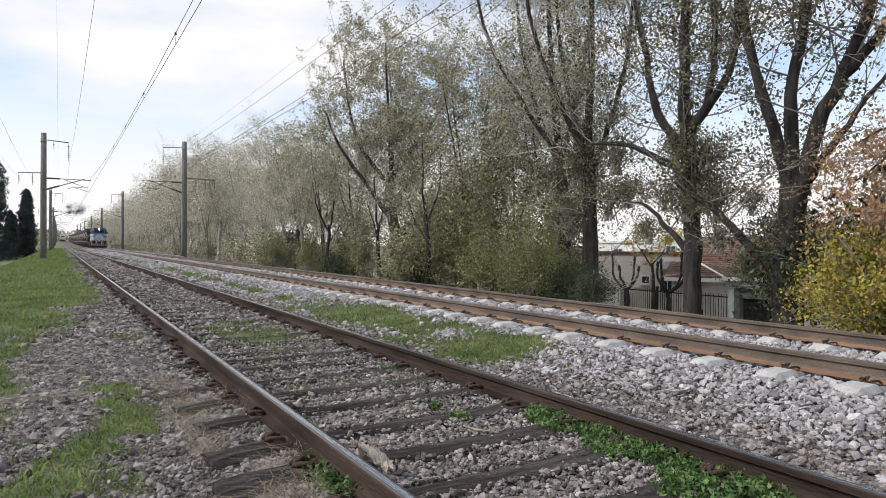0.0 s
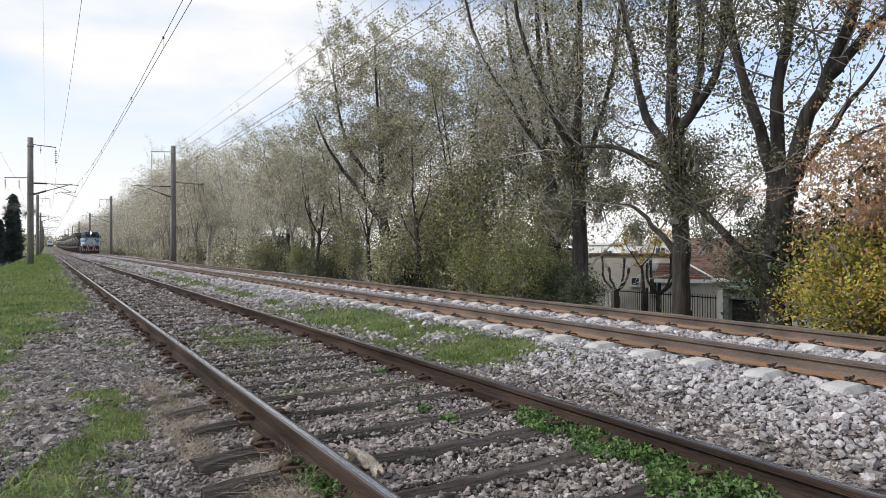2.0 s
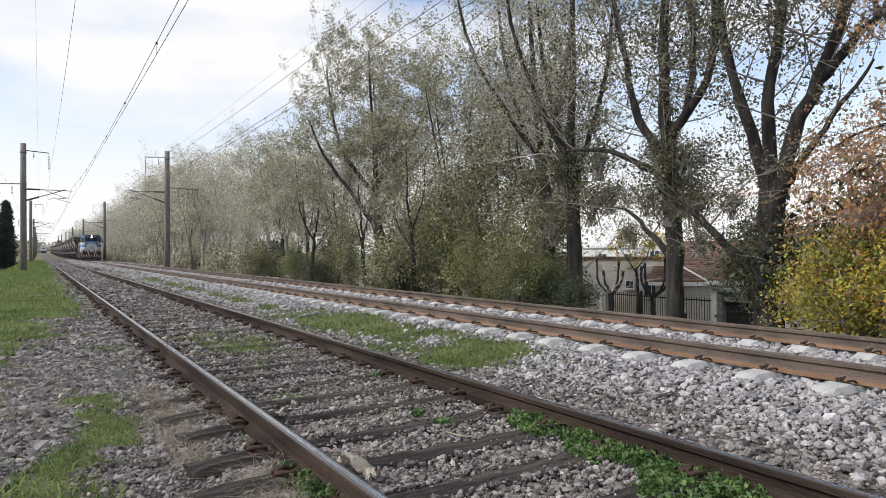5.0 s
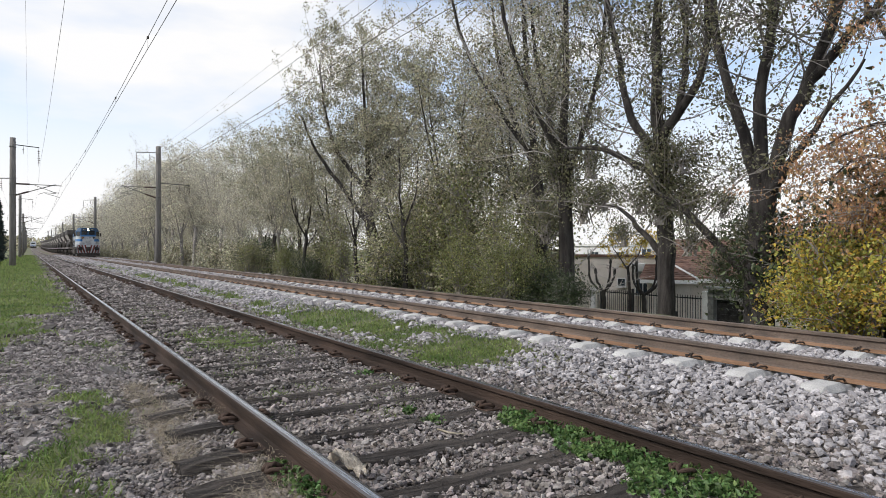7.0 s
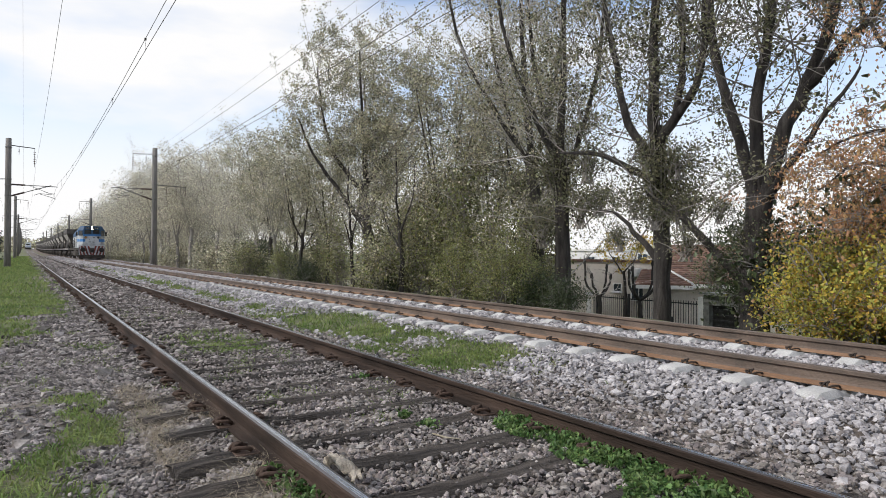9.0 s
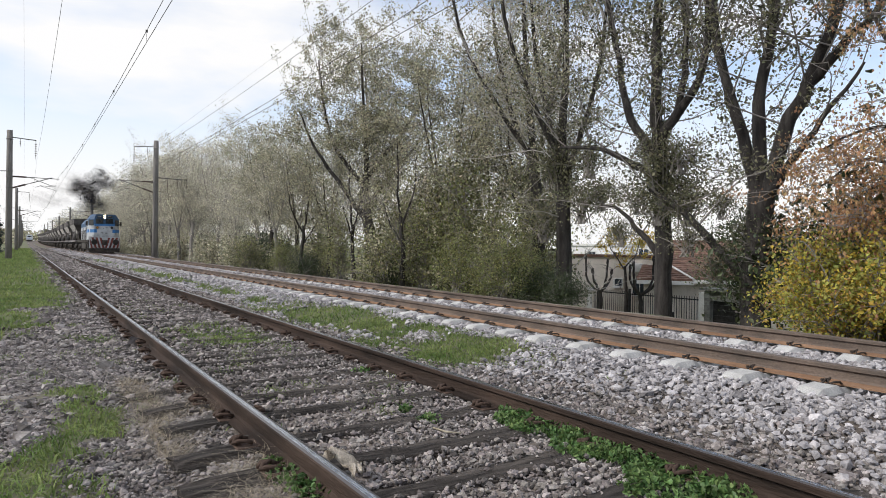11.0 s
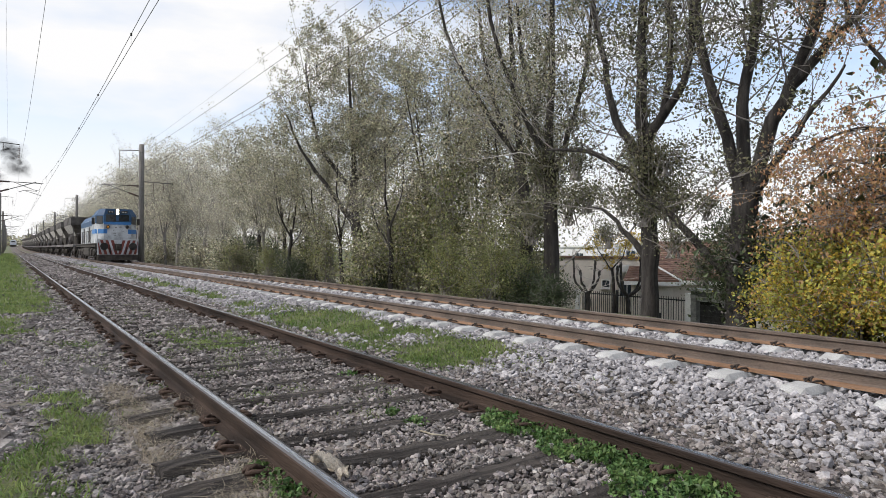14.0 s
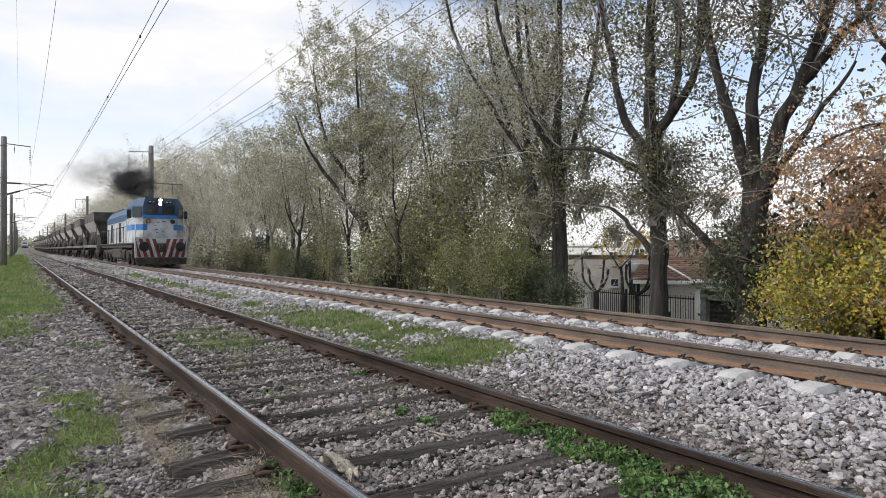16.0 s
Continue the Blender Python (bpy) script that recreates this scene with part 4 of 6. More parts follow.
    for s in (-1, 1):
        lo, hi = (0.66, 0.84) if s > 0 else (-0.84, -0.62)
        part("stripe", on_front(lo, hi, 1.90, 2.20), "loco_stripe", loco, "bright blue waist stripe")
        part("stripe", on_corner(s, 0.0, 1.0, 1.90, 2.20), "loco_stripe", loco, "bright blue waist stripe")
        part("stripe", boxes((s * 1.281 - 0.006, s * 1.281 + 0.006, 1.02, 3.1, 1.90, 2.20)), "loco_stripe", loco, "bright blue waist stripe")
        wf = part("window_frame", on_front(0.05 if s > 0 else -0.78, 0.78 if s > 0 else -0.05, 2.72, 3.25, 0.398, 0.02), "loco_blue", loco)
        part("windscreen", on_front(0.10 if s > 0 else -0.72, 0.72 if s > 0 else -0.10, 2.76, 3.21, 0.398, 0.026), "cab_glass", wf, "dark windscreen")
        part("corner_window", on_corner(s, 0.12, 0.86, 2.56, 3.10, 0.02), "cab_glass", loco, "dark corner window")
        for y0 in (1.2, 2.1):
            part("side_window", boxes((s * 1.285 - 0.008, s * 1.285 + 0.008, y0, y0 + 0.7, 2.54, 3.06)), "cab_glass", loco, "dark cab side window")
        part("mirror", boxes((s * 1.42 - 0.09, s * 1.42 + 0.09, 1.08, 1.12, 2.55, 2.98)), "loco_black", loco)
        b = boxes((0.19 if s > 0 else -0.66, 0.66 if s > 0 else -0.19, 0.34, 0.60, 3.27, 3.50), bev=0.02)
        nb = part("number_box", b, "loco_blue", loco)
        part("panel", boxes((0.23 if s > 0 else -0.62, 0.62 if s > 0 else -0.23, 0.331, 0.344, 3.30, 3.47)), "loco_black", nb)
        for dx in (0.34, 0.50):
            part("marker", boxes((s * dx - 0.04, s * dx + 0.04, 0.324, 0.334, 3.36, 3.41)), "trim", nb, "small white marker plate")
        b = bmesh.new()
        ring(b, (s * 0.60, 0.34, 2.36), 0.12, 0.10, "y", 0.10, 14)
        bmesh.ops.recalc_face_normals(b, faces=b.faces)
        lamp = part("marker_lamp", b, "loco_black", loco)
        b = bmesh.new()
        ring(b, (s * 0.60, 0.284, 2.36), 0.075, 0.075, "y", 0.02, 14)
        bmesh.ops.recalc_face_normals(b, faces=b.faces)
        part("lens", b, "amber" if s < 0 else "loco_black", lamp)
    hl = part("headlight", boxes((-0.14, 0.14, 0.32, 0.6, 3.18, 3.60), bev=0.03), "loco_black", loco, "twin lit headlight")
    for z in (3.29, 3.48):
        b = bmesh.new()
        ring(b, (0, 0.31, z), 0.085, 0.085, "y", 0.03, 16)
        bmesh.ops.recalc_face_normals(b, faces=b.faces)
        part("lamp_lens", b, "lamp", hl, "glowing lamp")
    b = bmesh.new()
    tube(b, [(-0.7, 0.36, 2.72), (0.7, 0.36, 2.72)], 0.018, 5)
    part("grab_rail", b, "loco_black", loco)
    # long hood
    bm = bmesh.new()
    prism(bm, [(-0.86, 1.24), (0.86, 1.24), (0.86, 3.05), (0.55, 3.42), (-0.55, 3.42), (-0.86, 3.05)], 3.1, 16.6)
    part("hood", bm, "loco_white", loco, "white engine hood")
    bm = boxes((-0.88, 0.88, 3.1, 16.62, 2.62, 3.02))
    prism(bm, [(-0.88, 3.02), (0.88, 3.02), (0.57, 3.45), (-0.57, 3.45)], 3.1, 16.62)
    part("hood_top", bm, "loco_blue", loco, "blue upper hood")
    part("hood_stripe", boxes((-0.875, 0.875, 3.1, 16.61, 1.86, 2.16)), "loco_stripe", loco, "blue hood stripe")
    for s in (-1, 1):
        for k in range(12):
            y = 3.35 + k * 1.09
            part("hood_door", boxes((s * 0.882 - 0.01, s * 0.882 + 0.01, y, y + 1.0, 1.35, 2.55), bev=0.004), "loco_white" if k % 4 != 1 else "loco_black", loco)
        for k in range(3):
            part("lettering_bar", boxes((s * 0.895 - 0.004, s * 0.895 + 0.004, 4.3 + k * 0.75, 4.8 + k * 0.75, 2.22, 2.58)), "under", loco, "dark lettering too worn to read")
        b = bmesh.new()
        arc_pipe(b, [(s * 1.24, 3.15, 2.15), (s * 1.24, 17.0, 2.15)], 0.02)
        part("handrail", b, "loco_black", loco)
        for k in range(10):
            b = bmesh.new()
            arc_pipe(b, [(s * 1.24, 3.3 + k * 1.5, 1.24), (s * 1.24, 3.3 + k * 1.5, 2.15)], 0.02)
            part("stanchion", b, "loco_black", loco)
        b = boxes((s * 0.95 - 0.25, s * 0.95 + 0.25, 6.2, 10.6, 0.28, 0.98), bev=0.12)
        part("fuel_tank", b, "under", loco)
        b = bmesh.new()
        for y0 in (4.9, 11.2):
            ring(b, (s * 1.02, y0, 0.72), 0.2, 0.2, "y", 0.9, 12)
        bmesh.ops.recalc_face_normals(b, faces=b.faces)
        part("air_reservoir", b, "under", loco)
    b = bmesh.new()
    ring(b, (0, 7.0, 3.55), 0.26, 0.22, "z", 0.3, 14)
    bmesh.ops.recalc_face_normals(b, faces=b.faces)
    part("exhaust_stack", b, "loco_black", loco, "sooty exhaust stack")
    for y in (11.5, 13.3, 15.1):
        b = bmesh.new()
        ring(b, (0, y, 3.5), 0.55, 0.5, "z", 0.16, 18)
        bmesh.ops.recalc_face_normals(b, faces=b.faces)
        part("roof_fan", b, "loco_black", loco)
    wheels = []
    for y in (3.3, 13.9):
        bogie(loco, y, (-1.85, 0, 1.85), 0.5)
        wheels += [wheelset(loco, y + a, 0.5) for a in (-1.85, 0, 1.85)]
    tagged(loco, "blue and white diesel locomotive with red chevron buffer beam, headlight lit", "locomotive")
    return loco, [(w, 0.5) for w in wheels]


WAGON = 14.0


def hopper_wagon():
    w = empty("hopper_wagon")
    hl = 4.9
    mid = WAGON / 2
    # bin with upright upper sides, then sides and ends that slope in to the chutes
    bm = bmesh.new()
    def level(x, y, z):
        return [(-x, mid - y, z), (x, mid - y, z), (x, mid + y, z), (-x, mid + y, z)]
    bot, lo, up = level(0.80, 3.5, 2.1), level(1.34, hl - 0.1, 3.12), level(1.37, hl, 3.78)
    inn, heap = level(1.28, hl - 0.08, 3.78), level(1.25, hl - 0.2, 3.55)
    chute = level(0.5, 2.4, 1.1)
    rows = [[bm.verts.new(p) for p in r] for r in (chute, bot, lo, up, inn, heap)]
    for i, (a, b) in enumerate(zip(rows, rows[1:])):
        for k in range(4):
            f = bm.faces.new((a[k], a[(k + 1) % 4], b[(k + 1) % 4], b[k]))
            # side slopes take a paler colour than the upright upper sides
            f.material_index = 2 if i == 0 else 1 if i == 1 and k in (1, 3) else 0
    bm.faces.new(rows[0][::-1])
    bm.faces.new(rows[-1])
    bmesh.ops.recalc_face_normals(bm, faces=bm.faces)
    part("hopper_body", bm, ("hopper", "hopper_light", "under"), w, "dusty hopper with paler sloping sides")
    part("top_rim", boxes((-1.40, -1.30, mid - hl - 0.03, mid + hl + 0.03, 3.74, 3.83), (1.30, 1.40, mid - hl - 0.03, mid + hl + 0.03, 3.74, 3.83), (-1.40, 1.40, mid - hl - 0.05, mid - hl + 0.05, 3.74, 3.83), (-1.40, 1.40, mid + hl - 0.05, mid + hl + 0.05, 3.74, 3.83)), "hopper", w)
    for s in (-1, 1):
        part("sill", boxes((s * 1.2 - 0.08, s * 1.2 + 0.08, mid - 6.3, mid + 6.3, 1.02, 1.24), bev=0.02), "hopper", w)
        for k in range(6):
            y = mid - 4.2 + k * 1.68
            b = bmesh.new()
            tube(b, [(s * 1.38, y, 3.76), (s * 1.35, y, 3.14)], 0.03, 4)
            part("rib", b, "hopper", w)
            b = bmesh.new()
            foot = mid + (y - mid) * 0.55
            tube(b, [(s * 1.18, foot, 1.22), (s * 0.98, foot, 2.36)], 0.05, 4)
            part("side_post", b, "hopper", w)
        for e in (-1, 1):
            for x in (1.12,):
                b = bmesh.new()
                tube(b, [(s * x, mid + e * 4.4, 1.2), (s * x, mid + e * 4.5, 3.1)], 0.05, 4)
                part("end_post", b, "hopper", w)
            b = bmesh.new()
            ring(b, (s * 0.88, mid + e * 6.62, 0.98), 0.22, 0.24, "y", 0.07, 14)
            ring(b, (s * 0.88, mid + e * 6.45, 0.98), 0.1, 0.1, "y", 0.35, 10)
            bmesh.ops.recalc_face_normals(b, faces=b.faces)
            part("buffer", b, "loco_black", w)
    for e in (-1, 1):
        part("end_platform", boxes((-1.28, 1.28, mid + e * 6.0 - 0.4, mid + e * 6.0 + 0.4, 1.0, 1.22), bev=0.02), "hopper", w)
        part("discharge_chute", boxes((-0.6, 0.6, mid + e * 1.3 - 1.1, mid + e * 1.3 + 1.1, 0.55, 1.42), bev=0.1), "under", w)
    wheels = []
    for y in (mid - 4.6, mid + 4.6):
        bogie(w, y, (-0.9, 0.9), 0.46)
        wheels += [wheelset(w, y + a, 0.46) for a in (-0.9, 0.9)]
    tagged(w, "dusty grey-brown hopper wagon with sloping sides, loaded with ballast", "hopper wagon", "wagons of the goods train")
    return w


LOCO, LOCO_WHEELS = locomotive()
WAGONS = [hopper_wagon()]
for _ in range(19):
    WAGONS.append(copy_thing(WAGONS[0], pose(0, 0, 0)))


def far_railcar():
    c = empty("passenger_railcar", pose(2.08, 455, NEAR_TOP + float(rise(455))))
    bm = bmesh.new()
    prism(bm, [(-1.45, 0.9), (1.45, 0.9), (1.5, 2.6), (1.2, 3.7), (-1.2, 3.7), (-1.5, 2.6)], 0, 40)
    part("body", bm, "far_train", c)
    part("windscreen", boxes((-0.95, 0.95, -0.03, 0.05, 2.3, 2.95)), "cab_glass", c, "dark windscreen")
    part("skirt", boxes((-1.4, 1.4, 0.1, 40, 0.0, 0.9)), "under", c)
    part("stripe", boxes((-1.2, 1.2, -0.04, 0.02, 1.2, 1.4)), "loco_stripe", c, "blue front stripe")
    tagged(c, "white passenger railcar with blue front far down the old track", "railcar")
    return c


RAILCAR = far_railcar()


# exhaust: lumps of smoke that leave the stack, rise and drift off sideways
def smoke_lump(seed, radius, count, long=1.0, material="smoke"):
    """A few crumpled wisps of soot, thick in the middle and thinning out to nothing."""
    rng = np.random.default_rng(seed + 500)
    v, f, soft = [], [], []
    rim = 10
    for _ in range(count):
        c = rng.normal(0, radius * 0.08, 3)
        face = rng.normal(0, 0.3, 3) + np.array((0, -1.0, 0))
        face /= np.linalg.norm(face)
        u = np.cross(face, rng.normal(size=3))
        u /= np.linalg.norm(u)
        w = np.cross(face, u)
        o = len(v)
        v.append(c)
        soft.append(1.0)
        for ring, size in enumerate((0.36, 0.70, 1.0)):
            for k in range(rim):
                a = 2 * math.pi * k / rim
                r = radius * size * rng.uniform(0.78, 1.2)
                v.append(c + (u * math.cos(a) + w * math.sin(a)) * r + face * radius * rng.uniform(-0.16, 0.16))
                soft.append((0.72, 0.28, 0.0)[ring] * rng.uniform(0.6, 1.35))
        for k in range(rim):
            n = (k + 1) % rim
            f.append((o, o + 1 + k, o + 1 + n))
            for ring in (0, 1):
                p = o + 1 + ring * rim
                f.append((p + k, p + rim + k, p + rim + n))
                f.append((p + k, p + rim + n, p + n))
    me = raw_mesh("smoke_lump", np.array(v) * (long, 1, 1), np.array(f), [material])
    me.attributes.new("soft", "FLOAT", "POINT").data.foreach_set("value", soft)
    ob = new("smoke_lump", me)
    tagged(ob, "ragged lump of dark diesel smoke over the train" if material == "smoke" else "thin veil of brownish smoke drifting off the train", "smoke", kind="stuff")
    return ob


SMOKE = []


def exhaust():
    """Three puffs: when, how many, size, drift sideways, how high they shoot, how far they scatter."""
    rnd = random.Random(11)
    for t0, t1, n, big, long, blow, high, wild, material in (
            (-2.4, -1.7, 4, 1.1, 1.1, -2.0, 3.6, 0.5, "smoke"),
            (-2.4, -1.5, 2, 1.1, 1.8, -2.1, 3.4, 0.9, "smoke_thin"),
            (10.1, 10.95, 12, 1.18, 1.55, -2.2, 4.4, 0.9, "smoke"),
            (9.7, 11.1, 4, 1.15, 2.4, -2.7, 3.9, 1.5, "smoke_thin"),
            (14.0, 15.2, 3, 1.1, 1.9, -1.4, 2.2, 0.7, "smoke_thin"),
            (15.1, 15.85, 8, 1.18, 1.1, -0.6, 2.3, 0.75, "smoke"),
            (14.9, 15.5, 3, 1.15, 2.2, -2.2, 3.0, 0.9, "smoke_thin")):
        for k in range(n):
            te = t0 + (t1 - t0) * (k + rnd.random()) / n
            lump = smoke_lump(len(SMOKE), big * rnd.uniform(0.7, 1.12), 1, long * rnd.uniform(0.8, 1.2), material)
            SMOKE.append((lump, te, blow * rnd.uniform(0.75, 1.15), high * rnd.uniform(0.75, 1.15), Vector((rnd.gauss(0, wild), rnd.gauss(0, wild), rnd.gauss(0, wild * 0.6))), rnd.uniform(-20, 20)))


exhaust()


def smoke_rows(te, blow, high, scatter, spin):
    rows = []
    for k in range(0, 65):
        t = k * 0.25
        age = t - te
        if age <= 0:
            p = Vector((TRACK_X, train_y(t) + 7.0, FAR_TOP + 2.25))
        else:
            p = Vector((TRACK_X + blow * age * age / (age + 0.25) - 1.3 * max(0, age - 2.4) ** 2, train_y(te) + 7.0, FAR_TOP + 3.7 + high * (1 - math.exp(-2.4 * age)) + 0.25 * age))
            p += scatter * (1 - math.exp(-2.2 * age)) * (1 + 0.12 * age)
        rows.append((t, Matrix.Translation(p) @ pose(0, 0, 0, 0, spin * min(1, max(0, age)), 85 if age <= 0 else 0)))
    return rows


def motions():
    ts = [k * 1.0 for k in range(17)]
    walk(LOCO, [(t, pose(TRACK_X, train_y(t), FAR_TOP)) for t in ts])
    for i, w in enumerate(WAGONS):
        walk(w, [(t, pose(TRACK_X, train_y(t) + 19.2 + WAGON * i, FAR_TOP + float(rise(train_y(t) + 26 + WAGON * i)))) for t in ts])
    walk(RAILCAR, [(t, pose(2.08, 455 - 2.0 * t, NEAR_TOP + float(rise(455 - 2.0 * t)))) for t in (0.0, 8.0, 16.0)])
    for w, radius in LOCO_WHEELS:
        y0, z0 = w.location.y, w.location.z
        walk(w, [(0.1 * k, pose(0, y0, z0, math.degrees(-(train_y(0) - train_y(0.1 * k)) / radius) % 360)) for k in range(161)])
    for wagon in WAGONS[:4]:
        for w in [c for c in wagon.children if c.name.startswith("wheelset")]:
            y0, z0 = w.location.y, w.location.z
            walk(w, [(0.1 * k, pose(0, y0, z0, math.degrees(-(train_y(0) - train_y(0.1 * k)) / z0) % 360)) for k in range(161)])
    for ob, te, blow, high, scatter, spin in SMOKE:
        walk(ob, smoke_rows(te, blow, high, scatter, spin))


# ---------------------------------------------------------------- masts and wires
def insulator_bm(n=5, r=0.07, h=0.16):
    bm = bmesh.new()
    tube(bm, [(0, 0, 0.22), (0, 0, -h * n - 0.1)], 0.014, 5)
    for k in range(n):
        ring(bm, (0, 0, -k * h), r, r * 0.5, "z", 0.05, 10)
    bmesh.ops.recalc_face_normals(bm, faces=bm.faces)
    return bm


def mast(s, x, label):
    """A concrete mast; s = 1 reaches towards +x (over its track), -1 towards -x."""
    m = empty("catenary_mast")
    bm = bmesh.new()
    tube(bm, [(0, 0, -0.8), (0, 0, 3), (0, 0, 6.3), (0, 0, 9.6)], [0.225, 0.215, 0.2, 0.185], 14)
    part("pole", bm, "pole", m)
    for z in (8.95, 6.62, 6.2, 5.42):
        b = bmesh.new()
        ring(b, (0, 0, z), 0.225, 0.225, "z", 0.07, 14)
        bmesh.ops.recalc_face_normals(b, faces=b.faces)
        part("band", b, "galv", m)
    # top arm with hanging insulator
    b = bmesh.new()
    tube(b, [(-0.2 * s, 0, 9.12), (1.65 * s, 0, 9.0)], 0.035, 5)
    part("top_arm", b, "galv", m)
    i = part("insulator", insulator_bm(6, 0.085, 0.17), "insulator", m)
    i.matrix_basis = pose(1.62 * s, 0, 8.72)
    i = part("insulator", insulator_bm(2, 0.06, 0.12), "insulator", m)
    i.matrix_basis = pose(0.65 * s, 0, 8.8)
    # back arm with small insulators
    b = bmesh.new()
    n = 2 if s > 0 else 3
    far = 1.6 if s > 0 else 2.45
    tube(b, [(0.15 * s, 0, 6.62), (-far * s, 0, 6.55)], 0.035, 5)
    part("back_arm", b, "galv", m)
    for k in range(n):
        i = part("insulator", insulator_bm(4, 0.06, 0.13), "insulator", m)
        i.matrix_basis = pose(-s * (far - 0.05 - k * (0.85 if s > 0 else 0.75)), 0, 6.32)
    # cantilever: top tie, raked strut, steady arm
    b = bmesh.new()
    tube(b, [(0.2 * s, 0, 6.24), (3.15 * s, 0, 6.22)], 0.028, 5)
    part("tie", b, "galv", m)
    b = bmesh.new()
    tube(b, [(0.22 * s, 0, 6.24), (1.05 * s, 0, 6.235)], 0.06, 8)
    part("tie_insulator", b, "insulator", m)
    b = bmesh.new()
    tube(b, [(0.2 * s, 0, 5.4), (1.0 * s, 0, 5.69)], 0.062, 8)
    part("strut_insulator", b, "insulator", m)
    b = bmesh.new()
    tube(b, [(0.2 * s, 0, 5.4), (2.7 * s, 0, 6.3)], 0.032, 5)
    part("strut", b, "galv", m)
    b = bmesh.new()
    tube(b, [(1.3 * s, 0, 6.22), (2.55 * s, 0, 5.72), (2.9 * s, 0, 5.66)], 0.02, 5)
    tube(b, [(1.6 * s, 0, 5.52), (1.95 * s, 0, 5.66), (2.75 * s, 0, 5.62)], 0.02, 5)
    tube(b, [(2.0 * s, 0, 5.62), (2.7 * s, 0, 5.42), (3.0 * s, 0, 5.3)], 0.018, 5)
    part("steady_arm", b, "galv", m)
    tagged(m, label, "catenary mast", "catenary masts")
    return m


MAST_YS = [-3.2, 57.2, 117.2, 176.5, 236, 296, 356, 416]


def masts():
    for s, x, label, zb in ((1, -1.02, "round grey concrete catenary mast on the grass bank", -0.2), (-1, 8.88, "round grey concrete catenary mast beside the ballast", 0.0)):
        m = mast(s, x, label)
        for i, y in enumerate(MAST_YS):
            p = pose(x - (0.12 if s > 0 and y > 100 else 0.0), y, zb + float(rise(y)), 0, 0, 0)
            if i == 0:
                m.matrix_basis = p
            else:
                copy_thing(m, p)


def wire(name, pts, r, label):
    bm = bmesh.new()
    tube(bm, pts, r, 4, cap=False)
    return tagged(link(name, bm, "wire"), label, "wire", kind="structure")


def wires():
    def run(x_of, z_at, sag, r, name, label):
        pts = []
        for y0, y1 in zip(MAST_YS, MAST_YS[1:]):
            for k in range(8):
                u = k / 8
                pts.append((x_of, y0 + (y1 - y0) * u, z_at - 4 * sag * u * (1 - u) + float(rise(y0 + (y1 - y0) * u))))
        pts.append((x_of, MAST_YS[-1], z_at + float(rise(MAST_YS[-1]))))
        wire(name, pts, r, label)
    for x, name in ((2.1, "old"), (TRACK_X, "relaid")):
        run(x, 5.45, 0.03, 0.0065, "contact_wire", "thin dark contact wire over the %s track" % name)
        run(x, 6.25, 0.70, 0.0065, "catenary_wire", "sagging dark carrier wire over the %s track" % name)
        bm = bmesh.new()
        for y0, y1 in zip(MAST_YS[:3], MAST_YS[1:4]):
            for k in range(1, 10):
                u = k / 10
                z = 6.25 - 4 * 0.70 * u * (1 - u)
                tube(bm, [(x, y0 + (y1 - y0) * u, 5.45 - 0.12 * u * (1 - u)), (x, y0 + (y1 - y0) * u, z)], 0.0035, 3, cap=False)
                ring(bm, (x, y0 + (y1 - y0) * u, z), 0.022, 0.022, "z", 0.05, 6)
        tagged(link("dropper_wires", bm, "wire"), "short dropper wires over the %s track" % name, "wire", kind="structure")
    run(0.7, 7.75, 0.7, 0.0065, "feeder_wire", "dark feeder wire hung from the mast arms")
    run(7.27, 7.75, 0.45, 0.0065, "feeder_wire", "dark feeder wire hung from the mast arms")
    run(-0.1, 8.6, 0.5, 0.0035, "earth_wire", "thin earth wire along the masts")
    run(8.2, 8.78, 0.12, 0.0035, "earth_wire", "thin earth wire along the masts")
    run(-2.55, 6.0, 0.6, 0.004, "signal_wire", "thin signal wire on the back arms")
    run(-1.75, 6.0, 0.6, 0.004, "signal_wire", "thin signal wire on the back arms")
    run(11.2, 6.0, 0.7, 0.004, "signal_wire", "thin signal wire on the back arms")


masts()
wires()


# ---------------------------------------------------------------- trees and shrubs
class Wood:
    """Gathers tapered tubes as plain lists."""

    def __init__(self):
        self.v, self.f = [], []

    def add(self, pts, radii, sides):
        base = len(self.v)
        ref = None
        n = len(pts)
        for i in range(n):
            d = (pts[min(i + 1, n - 1)] - pts[max(i - 1, 0)]).normalized()
            if ref is None:
                ref = d.orthogonal().normalized()
            ref = ref - d * ref.dot(d)
            ref = ref.normalized() if ref.length > 1e-4 else d.orthogonal().normalized()
            b = d.cross(ref)
            for k in range(sides):
                a = 2 * math.pi * k / sides
                self.v.append(tuple(pts[i] + (ref * math.cos(a) + b * math.sin(a)) * radii[i]))
        for i in range(n - 1):
            for k in range(sides):
                a, c = base + i * sides + k, base + i * sides + (k + 1) % sides
                self.f.append((a, c, c + sides, a + sides))

    def mesh(self, name, material):
        return raw_mesh(name, np.array(self.v), np.array(self.f), [material], True)


def wander(rnd, p, d, length, steps, bend, lift):
    pts = [p.copy()]
    d = d.normalized()
    for _ in range(steps):
        d = (d + Vector((rnd.gauss(0, bend), rnd.gauss(0, bend), rnd.gauss(0, bend) + lift))).normalized()
        pts.append(pts[-1] + d * (length / steps))
    return pts


